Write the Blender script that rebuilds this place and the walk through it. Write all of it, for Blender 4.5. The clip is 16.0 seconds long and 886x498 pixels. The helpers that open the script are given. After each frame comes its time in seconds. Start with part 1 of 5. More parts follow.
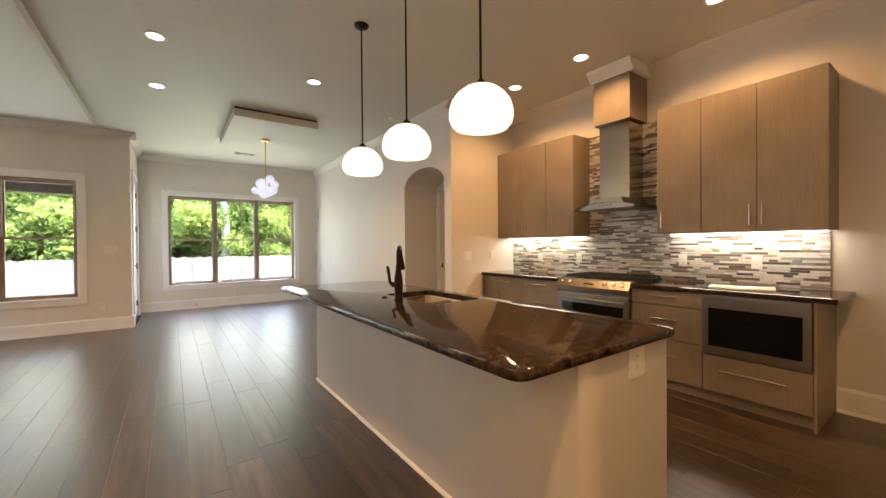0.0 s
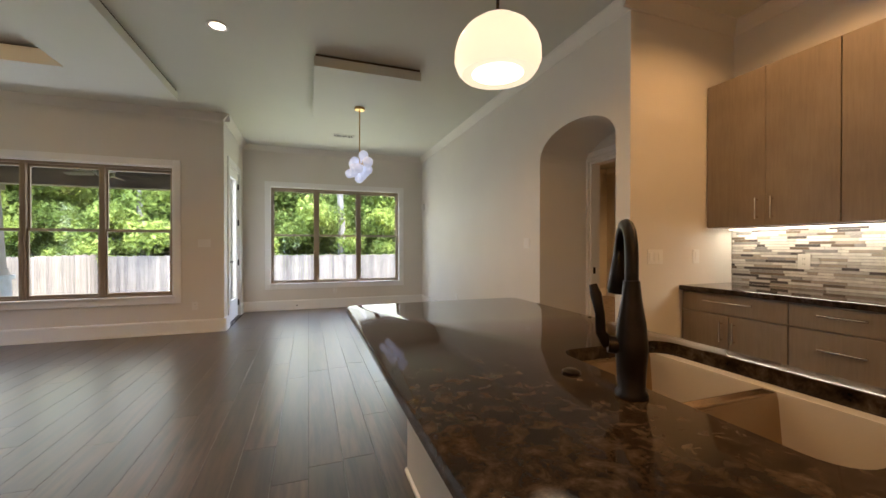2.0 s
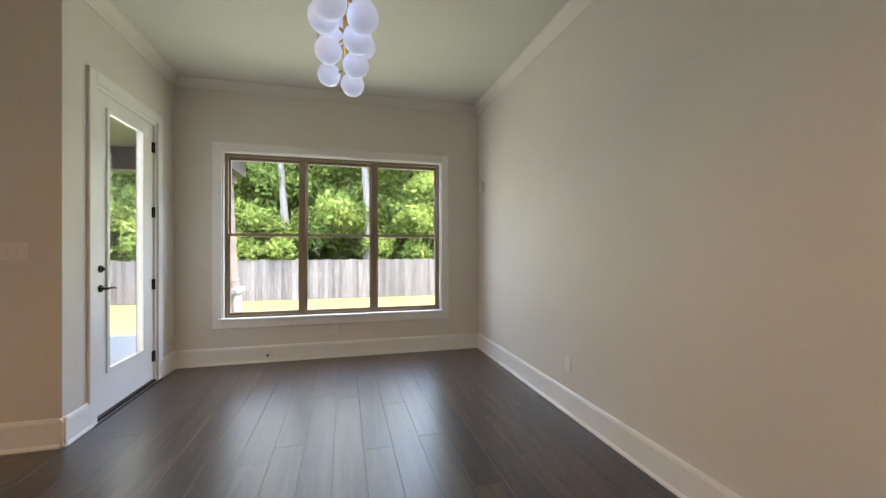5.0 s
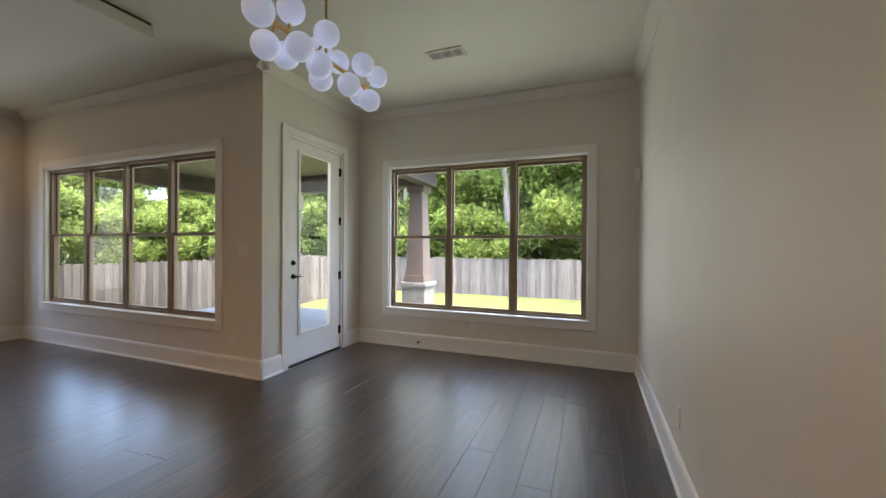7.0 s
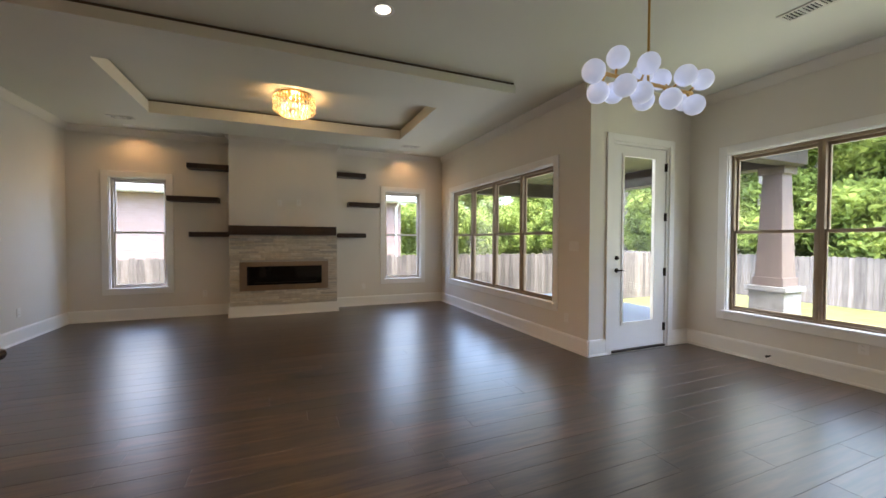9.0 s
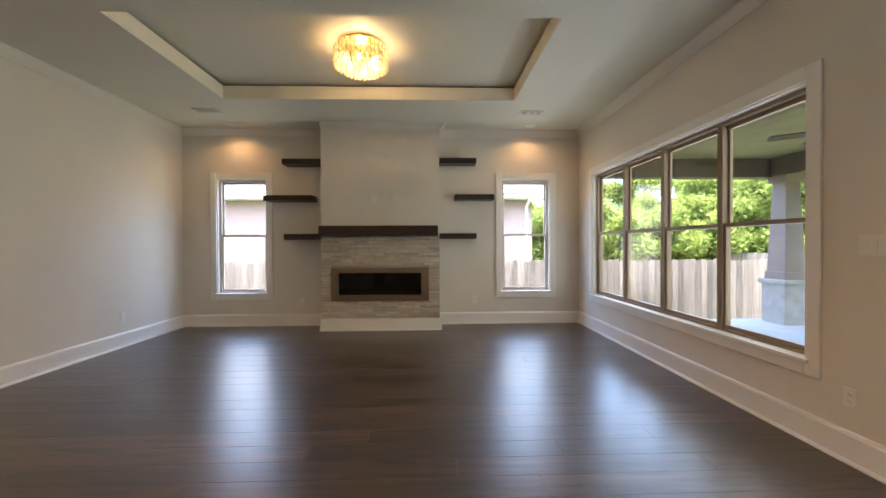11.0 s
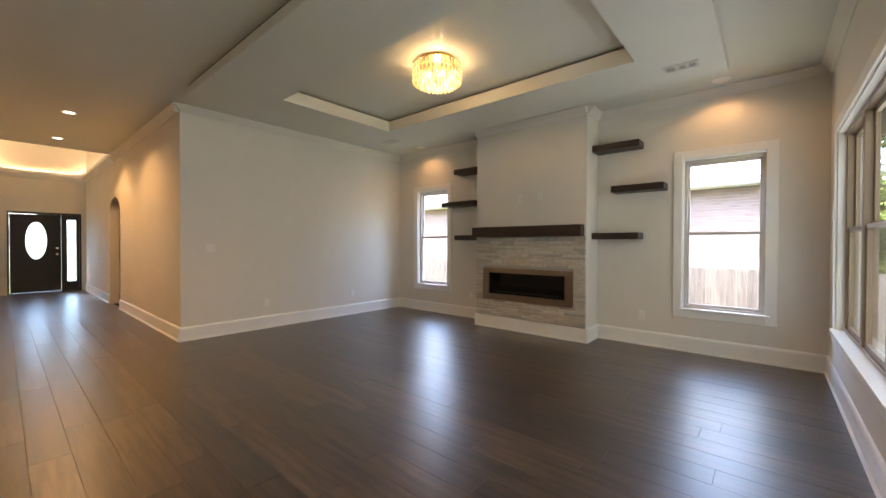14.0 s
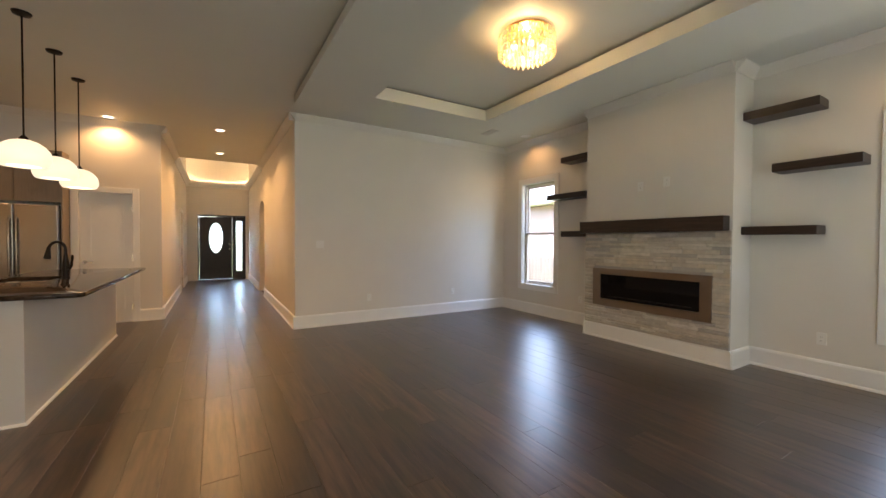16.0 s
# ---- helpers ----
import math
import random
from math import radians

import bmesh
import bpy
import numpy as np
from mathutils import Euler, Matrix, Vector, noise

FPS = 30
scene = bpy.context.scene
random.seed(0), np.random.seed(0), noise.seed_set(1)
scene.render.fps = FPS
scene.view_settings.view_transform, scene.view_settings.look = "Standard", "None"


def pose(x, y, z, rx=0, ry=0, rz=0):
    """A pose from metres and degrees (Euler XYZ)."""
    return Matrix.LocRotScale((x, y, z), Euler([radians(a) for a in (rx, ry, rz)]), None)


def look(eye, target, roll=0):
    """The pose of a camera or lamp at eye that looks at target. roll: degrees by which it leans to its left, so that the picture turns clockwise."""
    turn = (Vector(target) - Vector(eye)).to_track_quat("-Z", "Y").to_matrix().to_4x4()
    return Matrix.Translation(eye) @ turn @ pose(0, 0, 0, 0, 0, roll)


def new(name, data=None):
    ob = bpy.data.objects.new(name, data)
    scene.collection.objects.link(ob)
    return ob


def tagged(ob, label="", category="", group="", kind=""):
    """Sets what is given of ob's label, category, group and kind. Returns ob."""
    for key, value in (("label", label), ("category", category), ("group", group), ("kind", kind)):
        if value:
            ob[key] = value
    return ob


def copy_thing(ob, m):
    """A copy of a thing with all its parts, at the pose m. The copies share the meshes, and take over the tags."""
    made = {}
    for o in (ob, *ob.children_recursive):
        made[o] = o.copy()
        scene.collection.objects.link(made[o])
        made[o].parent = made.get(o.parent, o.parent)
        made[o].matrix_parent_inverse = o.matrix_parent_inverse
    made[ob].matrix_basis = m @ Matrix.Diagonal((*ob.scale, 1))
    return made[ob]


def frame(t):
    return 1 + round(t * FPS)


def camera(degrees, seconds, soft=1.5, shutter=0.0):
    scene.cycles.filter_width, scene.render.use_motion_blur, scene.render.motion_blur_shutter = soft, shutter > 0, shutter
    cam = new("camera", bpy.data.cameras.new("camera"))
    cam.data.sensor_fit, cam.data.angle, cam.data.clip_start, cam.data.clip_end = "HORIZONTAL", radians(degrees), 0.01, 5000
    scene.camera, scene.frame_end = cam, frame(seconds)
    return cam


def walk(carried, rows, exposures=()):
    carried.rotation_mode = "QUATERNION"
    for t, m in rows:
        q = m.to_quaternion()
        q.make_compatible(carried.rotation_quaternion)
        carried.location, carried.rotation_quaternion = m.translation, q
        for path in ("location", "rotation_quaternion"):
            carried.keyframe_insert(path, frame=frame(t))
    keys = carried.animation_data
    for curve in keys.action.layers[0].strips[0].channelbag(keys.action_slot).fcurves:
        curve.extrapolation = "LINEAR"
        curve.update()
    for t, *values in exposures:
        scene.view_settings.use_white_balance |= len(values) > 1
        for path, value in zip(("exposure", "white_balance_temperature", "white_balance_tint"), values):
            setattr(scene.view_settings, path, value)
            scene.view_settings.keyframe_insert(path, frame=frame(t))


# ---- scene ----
cam = camera(98.7, 16.0)
PATH = [
    (0, (0.286, 0.106, 1.288), (1.447, 1.734, 1.27), -0.5),
    (0.5, (0.479, 0.368, 1.28), (1.45, 2.117, 1.268), -0.2),
    (1, (0.67, 0.725, 1.276), (1.469, 2.559, 1.265), -0.1),
    (1.5, (0.783, 1.212, 1.261), (1.475, 3.089, 1.251), -0.0),
    (2, (0.912, 1.786, 1.23), (1.579, 3.672, 1.218), 0.0),
    (2.5, (0.959, 2.4, 1.238), (1.621, 4.287, 1.234), 0.1),
    (3, (1.003, 2.988, 1.288), (1.667, 4.874, 1.271), 0.1),
    (3.5, (1.068, 3.581, 1.295), (1.731, 5.468, 1.284), 0.2),
    (4.0, (1.115, 4.17, 1.295), (1.76, 6.063, 1.286), 0.2),
    (6, (2.236, 5.379, 1.303), (2.257, 7.379, 1.307), 0.1),
    (6.5, (2.576, 5.378, 1.322), (2.192, 7.341, 1.317), 0.3),
    (7, (2.786, 5.241, 1.325), (2.057, 7.103, 1.315), 0.4),
    (7.5, (2.891, 4.991, 1.352), (1.836, 6.69, 1.335), 0.5),
    (8, (3.035, 4.861, 1.404), (1.632, 6.285, 1.357), 0.3),
    (8.5, (3.17, 4.843, 1.362), (1.474, 5.902, 1.318), 0.1),
    (9, (3.139, 4.843, 1.346), (1.295, 5.615, 1.3), 0.2),
    (11.5, (0.989, 5.949, 1.288), (-1.004, 5.791, 1.266), -0.3),
    (12, (0.545, 6.257, 1.328), (-1.41, 5.836, 1.299), -0.2),
    (12.5, (0.338, 6.566, 1.362), (-1.563, 5.946, 1.329), 0.0),
    (13, (0.401, 6.928, 1.424), (-1.41, 6.082, 1.372), -0.1),
    (13.5, (0.575, 7.341, 1.345), (-1.105, 6.256, 1.322), 0.1),
    (14, (0.818, 7.629, 1.307), (-0.698, 6.325, 1.285), 0.2),
    (14.5, (0.96, 7.821, 1.291), (-0.435, 6.387, 1.267), 0.2),
    (15, (0.815, 7.896, 1.305), (-0.468, 6.362, 1.272), 0.1),
    (15.5, (0.585, 7.834, 1.318), (-0.57, 6.202, 1.275), 0.2),
    (16, (0.282, 7.58, 1.305), (-0.751, 5.867, 1.265), 0.3),
]
walk(cam, [(t, look(eye, target, roll)) for t, eye, target, roll in PATH],
     [(0, 5.0, 5800, 9), (0.4, 4.55, 5800, 9), (0.9, 4.4, 5800, 9), (3.5, 4.4, 5800, 9), (6.3, 3.9, 5800, 9), (7.5, 3.7, 5800, 9), (9, 4.1, 5800, 9), (12, 4.45, 5800, 9), (16, 4.45, 5800, 9)])

# ---- world, sun, exposure ----
world = bpy.data.worlds.new("sky")
scene.world = world
world.use_nodes = True
wn = world.node_tree
sky = wn.nodes.new("ShaderNodeTexSky")
sky.sky_type = "NISHITA"
sky.sun_disc = False
sky.sun_elevation = radians(70)
sky.sun_rotation = radians(121)
sky.air_density, sky.dust_density = 1.0, 4.0
bg = wn.nodes["Background"]
bg.inputs[1].default_value = 0.15
wn.links.new(sky.outputs[0], bg.inputs[0])
sun = new("sun", bpy.data.lights.new("sun", "SUN"))
sun.data.energy, sun.data.angle, sun.data.color = 0.28, radians(40), (1.0, 0.96, 0.90)
sun.matrix_world = look((5, -3, 16), (0, 0, 0))

WARM = (1.0, 0.50, 0.17)


def daylight(at, target, width, height, energy):
    """Sky light that comes in through a window's opening."""
    o = new("window_daylight", bpy.data.lights.new("window_daylight", "AREA"))
    o.data.shape = "RECTANGLE"
    o.data.size, o.data.size_y = width, height
    o.data.energy, o.data.color = energy, (1.0, 0.95, 0.86)
    o.matrix_world = look(at, target)
    return o


daylight((1.48, 9.935, 1.445), (1.48, 0, 1.445), 2.44, 1.80, 1.7)
daylight((-2.525, 8.245, 1.44), (-2.525, 0, 1.44), 3.20, 1.74, 1.6)
daylight((-4.855, 2.605, 1.445), (0, 2.605, 1.445), 0.74, 1.78, 0.32)
daylight((-4.855, 7.20, 1.445), (0, 7.20, 1.445), 0.74, 1.78, 0.32)
daylight((-0.33, 8.895, 1.36), (3, 8.895, 1.36), 0.54, 2.0, 0.35)


# ---- materials ----
def mat(name, color, rough=0.5, metal=0.0, var=0.08, scale=6.0, bump=0.05, bscale=60.0, spec=0.5, coat=0.0):
    """A painted or plain surface: base colour with soft large and small variation and fine relief."""
    m = bpy.data.materials.new(name)
    m.use_nodes = True
    t = m.node_tree
    b = t.nodes["Principled BSDF"]
    b.inputs["Roughness"].default_value = rough
    b.inputs["Metallic"].default_value = metal
    b.inputs["Specular IOR Level"].default_value = spec
    b.inputs["Coat Weight"].default_value = coat
    geo = t.nodes.new("ShaderNodeNewGeometry")
    n1 = t.nodes.new("ShaderNodeTexNoise")
    n1.inputs["Scale"].default_value = scale
    n1.inputs["Detail"].default_value = 5
    t.links.new(geo.outputs["Position"], n1.inputs["Vector"])
    ramp = t.nodes.new("ShaderNodeValToRGB")
    lo = [max(0, c * (1 - var)) for c in color]
    hi = [min(1, c * (1 + var)) for c in color]
    ramp.color_ramp.elements[0].position, ramp.color_ramp.elements[1].position = 0.3, 0.7
    ramp.color_ramp.elements[0].color = (*lo, 1)
    ramp.color_ramp.elements[1].color = (*hi, 1)
    t.links.new(n1.outputs["Fac"], ramp.inputs[0])
    t.links.new(ramp.outputs[0], b.inputs["Base Color"])
    if bump:
        n2 = t.nodes.new("ShaderNodeTexNoise")
        n2.inputs["Scale"].default_value = bscale
        n2.inputs["Detail"].default_value = 3
        t.links.new(geo.outputs["Position"], n2.inputs["Vector"])
        bp = t.nodes.new("ShaderNodeBump")
        bp.inputs["Strength"].default_value = bump
        bp.inputs["Distance"].default_value = 0.01
        t.links.new(n2.outputs["Fac"], bp.inputs["Height"])
        t.links.new(bp.outputs[0], b.inputs["Normal"])
    return m


def ramp_of(t, stops, constant=False):
    r = t.nodes.new("ShaderNodeValToRGB")
    if constant:
        r.color_ramp.interpolation = "CONSTANT"
    while len(r.color_ramp.elements) < len(stops):
        r.color_ramp.elements.new(0.5)
    for e, (p, c) in zip(r.color_ramp.elements, stops):
        e.position, e.color = p, (*c, 1)
    return r


def wood(name, dark, light, rough, axis=1, grain=1.0, pieces=False, contrast=0.5, coat=0.0):
    """Wood with streaks along one axis; separate pieces differ by their random value."""
    m = bpy.data.materials.new(name)
    m.use_nodes = True
    t = m.node_tree
    b = t.nodes["Principled BSDF"]
    geo = t.nodes.new("ShaderNodeNewGeometry")
    info = t.nodes.new("ShaderNodeObjectInfo")
    off = t.nodes.new("ShaderNodeVectorMath")
    off.operation = "MULTIPLY_ADD"
    t.links.new(info.outputs["Random"], off.inputs[0])
    off.inputs[1].default_value = (17, 31, 11) if pieces else (0, 0, 0)
    t.links.new(geo.outputs["Position"], off.inputs[2])
    sc = [14 * grain] * 3
    sc[axis] = 1.1 * grain
    mp = t.nodes.new("ShaderNodeMapping")
    mp.inputs["Scale"].default_value = sc
    t.links.new(off.outputs[0], mp.inputs["Vector"])
    n = t.nodes.new("ShaderNodeTexNoise")
    n.inputs["Scale"].default_value, n.inputs["Detail"].default_value, n.inputs["Distortion"].default_value = 1.6, 9, 0.25
    n.inputs["Roughness"].default_value = 0.65
    t.links.new(mp.outputs[0], n.inputs["Vector"])
    big = t.nodes.new("ShaderNodeTexNoise")
    big.inputs["Scale"].default_value, big.inputs["Detail"].default_value = 2.2, 3
    t.links.new(off.outputs[0], big.inputs["Vector"])
    r = ramp_of(t, [(0.36, dark), (0.64, light)])
    t.links.new(n.outputs["Fac"], r.inputs[0])
    val = t.nodes.new("ShaderNodeMath")
    val.operation = "MULTIPLY_ADD"
    t.links.new(info.outputs["Random"] if pieces else big.outputs["Fac"], val.inputs[0])
    val.inputs[1].default_value, val.inputs[2].default_value = contrast, 1 - contrast / 2
    val2 = t.nodes.new("ShaderNodeMath")
    val2.operation = "MULTIPLY_ADD"
    t.links.new(big.outputs["Fac"], val2.inputs[0])
    val2.inputs[1].default_value = 0.5
    t.links.new(val.outputs[0], val2.inputs[2])
    hsv = t.nodes.new("ShaderNodeHueSaturation")
    t.links.new(r.outputs[0], hsv.inputs["Color"])
    t.links.new(val2.outputs[0], hsv.inputs["Value"])
    t.links.new(hsv.outputs[0], b.inputs["Base Color"])
    rr = t.nodes.new("ShaderNodeMapRange")
    rr.inputs["To Min"].default_value, rr.inputs["To Max"].default_value = rough, rough + 0.07
    rr.inputs["From Min"].default_value, rr.inputs["From Max"].default_value = 0.3, 0.7
    t.links.new(n.outputs["Fac"], rr.inputs["Value"])
    t.links.new(rr.outputs[0], b.inputs["Roughness"])
    b.inputs["Coat Weight"].default_value = coat
    b.inputs["Coat Roughness"].default_value = rough
    b.inputs["Coat IOR"].default_value = 1.5
    bp = t.nodes.new("ShaderNodeBump")
    bp.inputs["Strength"].default_value, bp.inputs["Distance"].default_value = 0.025, 0.01
    t.links.new(n.outputs["Fac"], bp.inputs["Height"])
    t.links.new(bp.outputs[0], b.inputs["Normal"])
    return m


def pieces_mat(name, stops, rough, island, grain=30.0):
    """Tiles or stones that take one of several colours each, by object or by island."""
    m = bpy.data.materials.new(name)
    m.use_nodes = True
    t = m.node_tree
    b = t.nodes["Principled BSDF"]
    geo = t.nodes.new("ShaderNodeNewGeometry")
    info = t.nodes.new("ShaderNodeObjectInfo")
    r = ramp_of(t, stops, True)
    t.links.new(geo.outputs["Random Per Island"] if island else info.outputs["Random"], r.inputs[0])
    n = t.nodes.new("ShaderNodeTexNoise")
    n.inputs["Scale"].default_value, n.inputs["Detail"].default_value = grain, 6
    t.links.new(geo.outputs["Position"], n.inputs["Vector"])
    mx = t.nodes.new("ShaderNodeHueSaturation")
    mr = t.nodes.new("ShaderNodeMapRange")
    mr.inputs["To Min"].default_value, mr.inputs["To Max"].default_value = 0.75, 1.25
    t.links.new(n.outputs["Fac"], mr.inputs["Value"])
    t.links.new(mr.outputs[0], mx.inputs["Value"])
    t.links.new(r.outputs[0], mx.inputs["Color"])
    t.links.new(mx.outputs[0], b.inputs["Base Color"])
    b.inputs["Roughness"].default_value = rough
    bp = t.nodes.new("ShaderNodeBump")
    bp.inputs["Strength"].default_value, bp.inputs["Distance"].default_value = 0.2, 0.005
    t.links.new(n.outputs["Fac"], bp.inputs["Height"])
    t.links.new(bp.outputs[0], b.inputs["Normal"])
    return m


def glow(name, color, strength):
    m = bpy.data.materials.new(name)
    m.use_nodes = True
    b = m.node_tree.nodes["Principled BSDF"]
    b.inputs["Base Color"].default_value = (*[min(1, c) for c in color], 1)
    b.inputs["Emission Color"].default_value = (*color, 1)
    b.inputs["Emission Strength"].default_value = strength
    b.inputs["Roughness"].default_value = 0.3
    return m


def pane_mat(name, tint=(1, 1, 1), gloss=0.06):
    """Thin window glass: clear, with a faint mirror that grows at a slant."""
    m = bpy.data.materials.new(name)
    m.use_nodes = True
    t = m.node_tree
    t.nodes.remove(t.nodes["Principled BSDF"])
    clear = t.nodes.new("ShaderNodeBsdfTransparent")
    clear.inputs[0].default_value = (*tint, 1)
    shine = t.nodes.new("ShaderNodeBsdfGlossy")
    shine.inputs["Roughness"].default_value = 0.02
    lw = t.nodes.new("ShaderNodeLayerWeight")
    pw = t.nodes.new("ShaderNodeMath")
    pw.operation = "POWER"
    t.links.new(lw.outputs["Facing"], pw.inputs[0])
    pw.inputs[1].default_value = 4.0
    fr = t.nodes.new("ShaderNodeMath")
    fr.operation = "MULTIPLY_ADD"
    t.links.new(pw.outputs[0], fr.inputs[0])
    fr.inputs[1].default_value, fr.inputs[2].default_value = 0.5, gloss / 3
    mx = t.nodes.new("ShaderNodeMixShader")
    t.links.new(fr.outputs[0], mx.inputs[0])
    t.links.new(clear.outputs[0], mx.inputs[1])
    t.links.new(shine.outputs[0], mx.inputs[2])
    t.links.new(mx.outputs[0], t.nodes["Material Output"].inputs[0])
    return m


def granite():
    m = bpy.data.materials.new("granite")
    m.use_nodes = True
    t = m.node_tree
    b = t.nodes["Principled BSDF"]
    geo = t.nodes.new("ShaderNodeNewGeometry")
    n = t.nodes.new("ShaderNodeTexNoise")
    n.inputs["Scale"].default_value, n.inputs["Detail"].default_value, n.inputs["Distortion"].default_value = 24, 8, 0.4
    n.inputs["Roughness"].default_value = 0.7
    v = t.nodes.new("ShaderNodeTexVoronoi")
    v.inputs["Scale"].default_value = 60
    for q in (n, v):
        t.links.new(geo.outputs["Position"], q.inputs["Vector"])
    r = ramp_of(t, [(0.36, (0.012, 0.008, 0.005)), (0.50, (0.035, 0.023, 0.014)), (0.62, (0.070, 0.051, 0.035)), (0.78, (0.14, 0.11, 0.085))])
    t.links.new(n.outputs["Fac"], r.inputs[0])
    mx = t.nodes.new("ShaderNodeMix")
    mx.data_type, mx.blend_type = "RGBA", "MULTIPLY"
    mx.inputs["Factor"].default_value = 0.6
    r2 = ramp_of(t, [(0.0, (0.35, 0.3, 0.28)), (0.55, (1, 1, 1))])
    t.links.new(v.outputs["Distance"], r2.inputs[0])
    t.links.new(r.outputs[0], mx.inputs[6])
    t.links.new(r2.outputs[0], mx.inputs[7])
    t.links.new(mx.outputs[2], b.inputs["Base Color"])
    b.inputs["Roughness"].default_value = 0.06
    b.inputs["Specular IOR Level"].default_value = 0.25
    b.inputs["Coat Weight"].default_value = 0.0
    b.inputs["Coat Roughness"].default_value = 0.04
    return m


def brushed(name, color, rough, axis=2):
    """Brushed metal."""
    m = mat(name, color, rough, 1.0, 0.05, 4.0, 0)
    t = m.node_tree
    b = t.nodes["Principled BSDF"]
    geo = t.nodes.new("ShaderNodeNewGeometry")
    mp = t.nodes.new("ShaderNodeMapping")
    s = [250.0] * 3
    s[axis] = 3.0
    mp.inputs["Scale"].default_value = s
    n = t.nodes.new("ShaderNodeTexNoise")
    t.links.new(geo.outputs["Position"], mp.inputs["Vector"])
    t.links.new(mp.outputs[0], n.inputs["Vector"])
    bp = t.nodes.new("ShaderNodeBump")
    bp.inputs["Strength"].default_value, bp.inputs["Distance"].default_value = 0.08, 0.003
    t.links.new(n.outputs["Fac"], bp.inputs["Height"])
    t.links.new(bp.outputs[0], b.inputs["Normal"])
    return m


def brick_mat(name, c1, c2, mortar, axis_x):
    m = bpy.data.materials.new(name)
    m.use_nodes = True
    t = m.node_tree
    b = t.nodes["Principled BSDF"]
    geo = t.nodes.new("ShaderNodeNewGeometry")
    sep = t.nodes.new("ShaderNodeSeparateXYZ")
    com = t.nodes.new("ShaderNodeCombineXYZ")
    t.links.new(geo.outputs["Position"], sep.inputs[0])
    t.links.new(sep.outputs[0 if axis_x else 1], com.inputs[0])
    t.links.new(sep.outputs[2], com.inputs[1])
    br = t.nodes.new("ShaderNodeTexBrick")
    br.inputs["Color1"].default_value, br.inputs["Color2"].default_value, br.inputs["Mortar"].default_value = (*c1, 1), (*c2, 1), (*mortar, 1)
    br.inputs["Scale"].default_value = 1.0
    br.inputs["Brick Width"].default_value, br.inputs["Row Height"].default_value, br.inputs["Mortar Size"].default_value = 0.21, 0.075, 0.006
    t.links.new(com.outputs[0], br.inputs["Vector"])
    t.links.new(br.outputs[0], b.inputs["Base Color"])
    bp = t.nodes.new("ShaderNodeBump")
    bp.inputs["Strength"].default_value, bp.inputs["Distance"].default_value = 0.5, 0.01
    t.links.new(br.outputs["Fac"], bp.inputs["Height"])
    bp.invert = True
    t.links.new(bp.outputs[0], b.inputs["Normal"])
    b.inputs["Roughness"].default_value = 0.9
    return m


def leaf_mat(name, dark, light):
    m = bpy.data.materials.new(name)
    m.use_nodes = True
    t = m.node_tree
    b = t.nodes["Principled BSDF"]
    geo = t.nodes.new("ShaderNodeNewGeometry")
    r = ramp_of(t, [(0.0, dark), (1.0, light)])
    t.links.new(geo.outputs["Random Per Island"], r.inputs[0])
    t.links.new(r.outputs[0], b.inputs["Base Color"])
    b.inputs["Roughness"].default_value = 0.75
    b.inputs["Specular IOR Level"].default_value = 0.15
    tr = t.nodes.new("ShaderNodeBsdfTranslucent")
    t.links.new(r.outputs[0], tr.inputs[0])
    mx = t.nodes.new("ShaderNodeMixShader")
    mx.inputs[0].default_value = 0.52
    t.links.new(b.outputs[0], mx.inputs[1])
    t.links.new(tr.outputs[0], mx.inputs[2])
    t.links.new(mx.outputs[0], t.nodes["Material Output"].inputs[0])
    return m


def through_glass(m, share):
    """Lets a share of the light pass straight through a cut glass."""
    t = m.node_tree
    clear = t.nodes.new("ShaderNodeBsdfTransparent")
    clear.inputs[0].default_value = (1, 0.93, 0.8, 1)
    mx = t.nodes.new("ShaderNodeMixShader")
    mx.inputs[0].default_value = share
    t.links.new(t.nodes["Principled BSDF"].outputs[0], mx.inputs[1])
    t.links.new(clear.outputs[0], mx.inputs[2])
    t.links.new(mx.outputs[0], t.nodes["Material Output"].inputs[0])


WALL = mat("wall_paint", (0.73, 0.695, 0.63), 0.55, 0, 0.025, 1.5, 0.06, 180)
CEIL = mat("ceiling_paint", (0.66, 0.655, 0.585), 0.6, 0, 0.02, 1.2, 0.08, 140)
TRIM = mat("white_trim_paint", (0.84, 0.83, 0.80), 0.35, 0, 0.02, 3, 0.02, 40)
PLANK = wood("dark_oak_planks", (0.009, 0.006, 0.0042), (0.068, 0.042, 0.027), 0.32, 1, 1.0, True, 1.0, 0.65)
PLANK.node_tree.nodes["Principled BSDF"].inputs["Specular IOR Level"].default_value = 0.55
SUBFLOOR = mat("floor_joint", (0.012, 0.010, 0.009), 0.8, 0, 0.1, 5, 0)
ESPRESSO = wood("espresso_wood", (0.012, 0.007, 0.005), (0.035, 0.020, 0.014), 0.35, 1, 1.5)
GRANITE = granite()
CABINET = wood("taupe_laminate", (0.185, 0.148, 0.11), (0.212, 0.172, 0.13), 0.42, 2, 3.0)
CABINET.node_tree.nodes["Principled BSDF"].inputs["Roughness"].default_value = 0.4
ISLAND = mat("island_paint", (0.60, 0.58, 0.54), 0.5, 0, 0.03, 2, 0.05, 120)
STEEL = brushed("stainless_steel", (0.44, 0.40, 0.35), 0.2, 2)
BRONZESTEEL = brushed("bronze_toned_steel", (0.34, 0.28, 0.22), 0.3, 1)
STEELH = brushed("stainless_steel_across", (0.30, 0.285, 0.265), 0.34, 1)
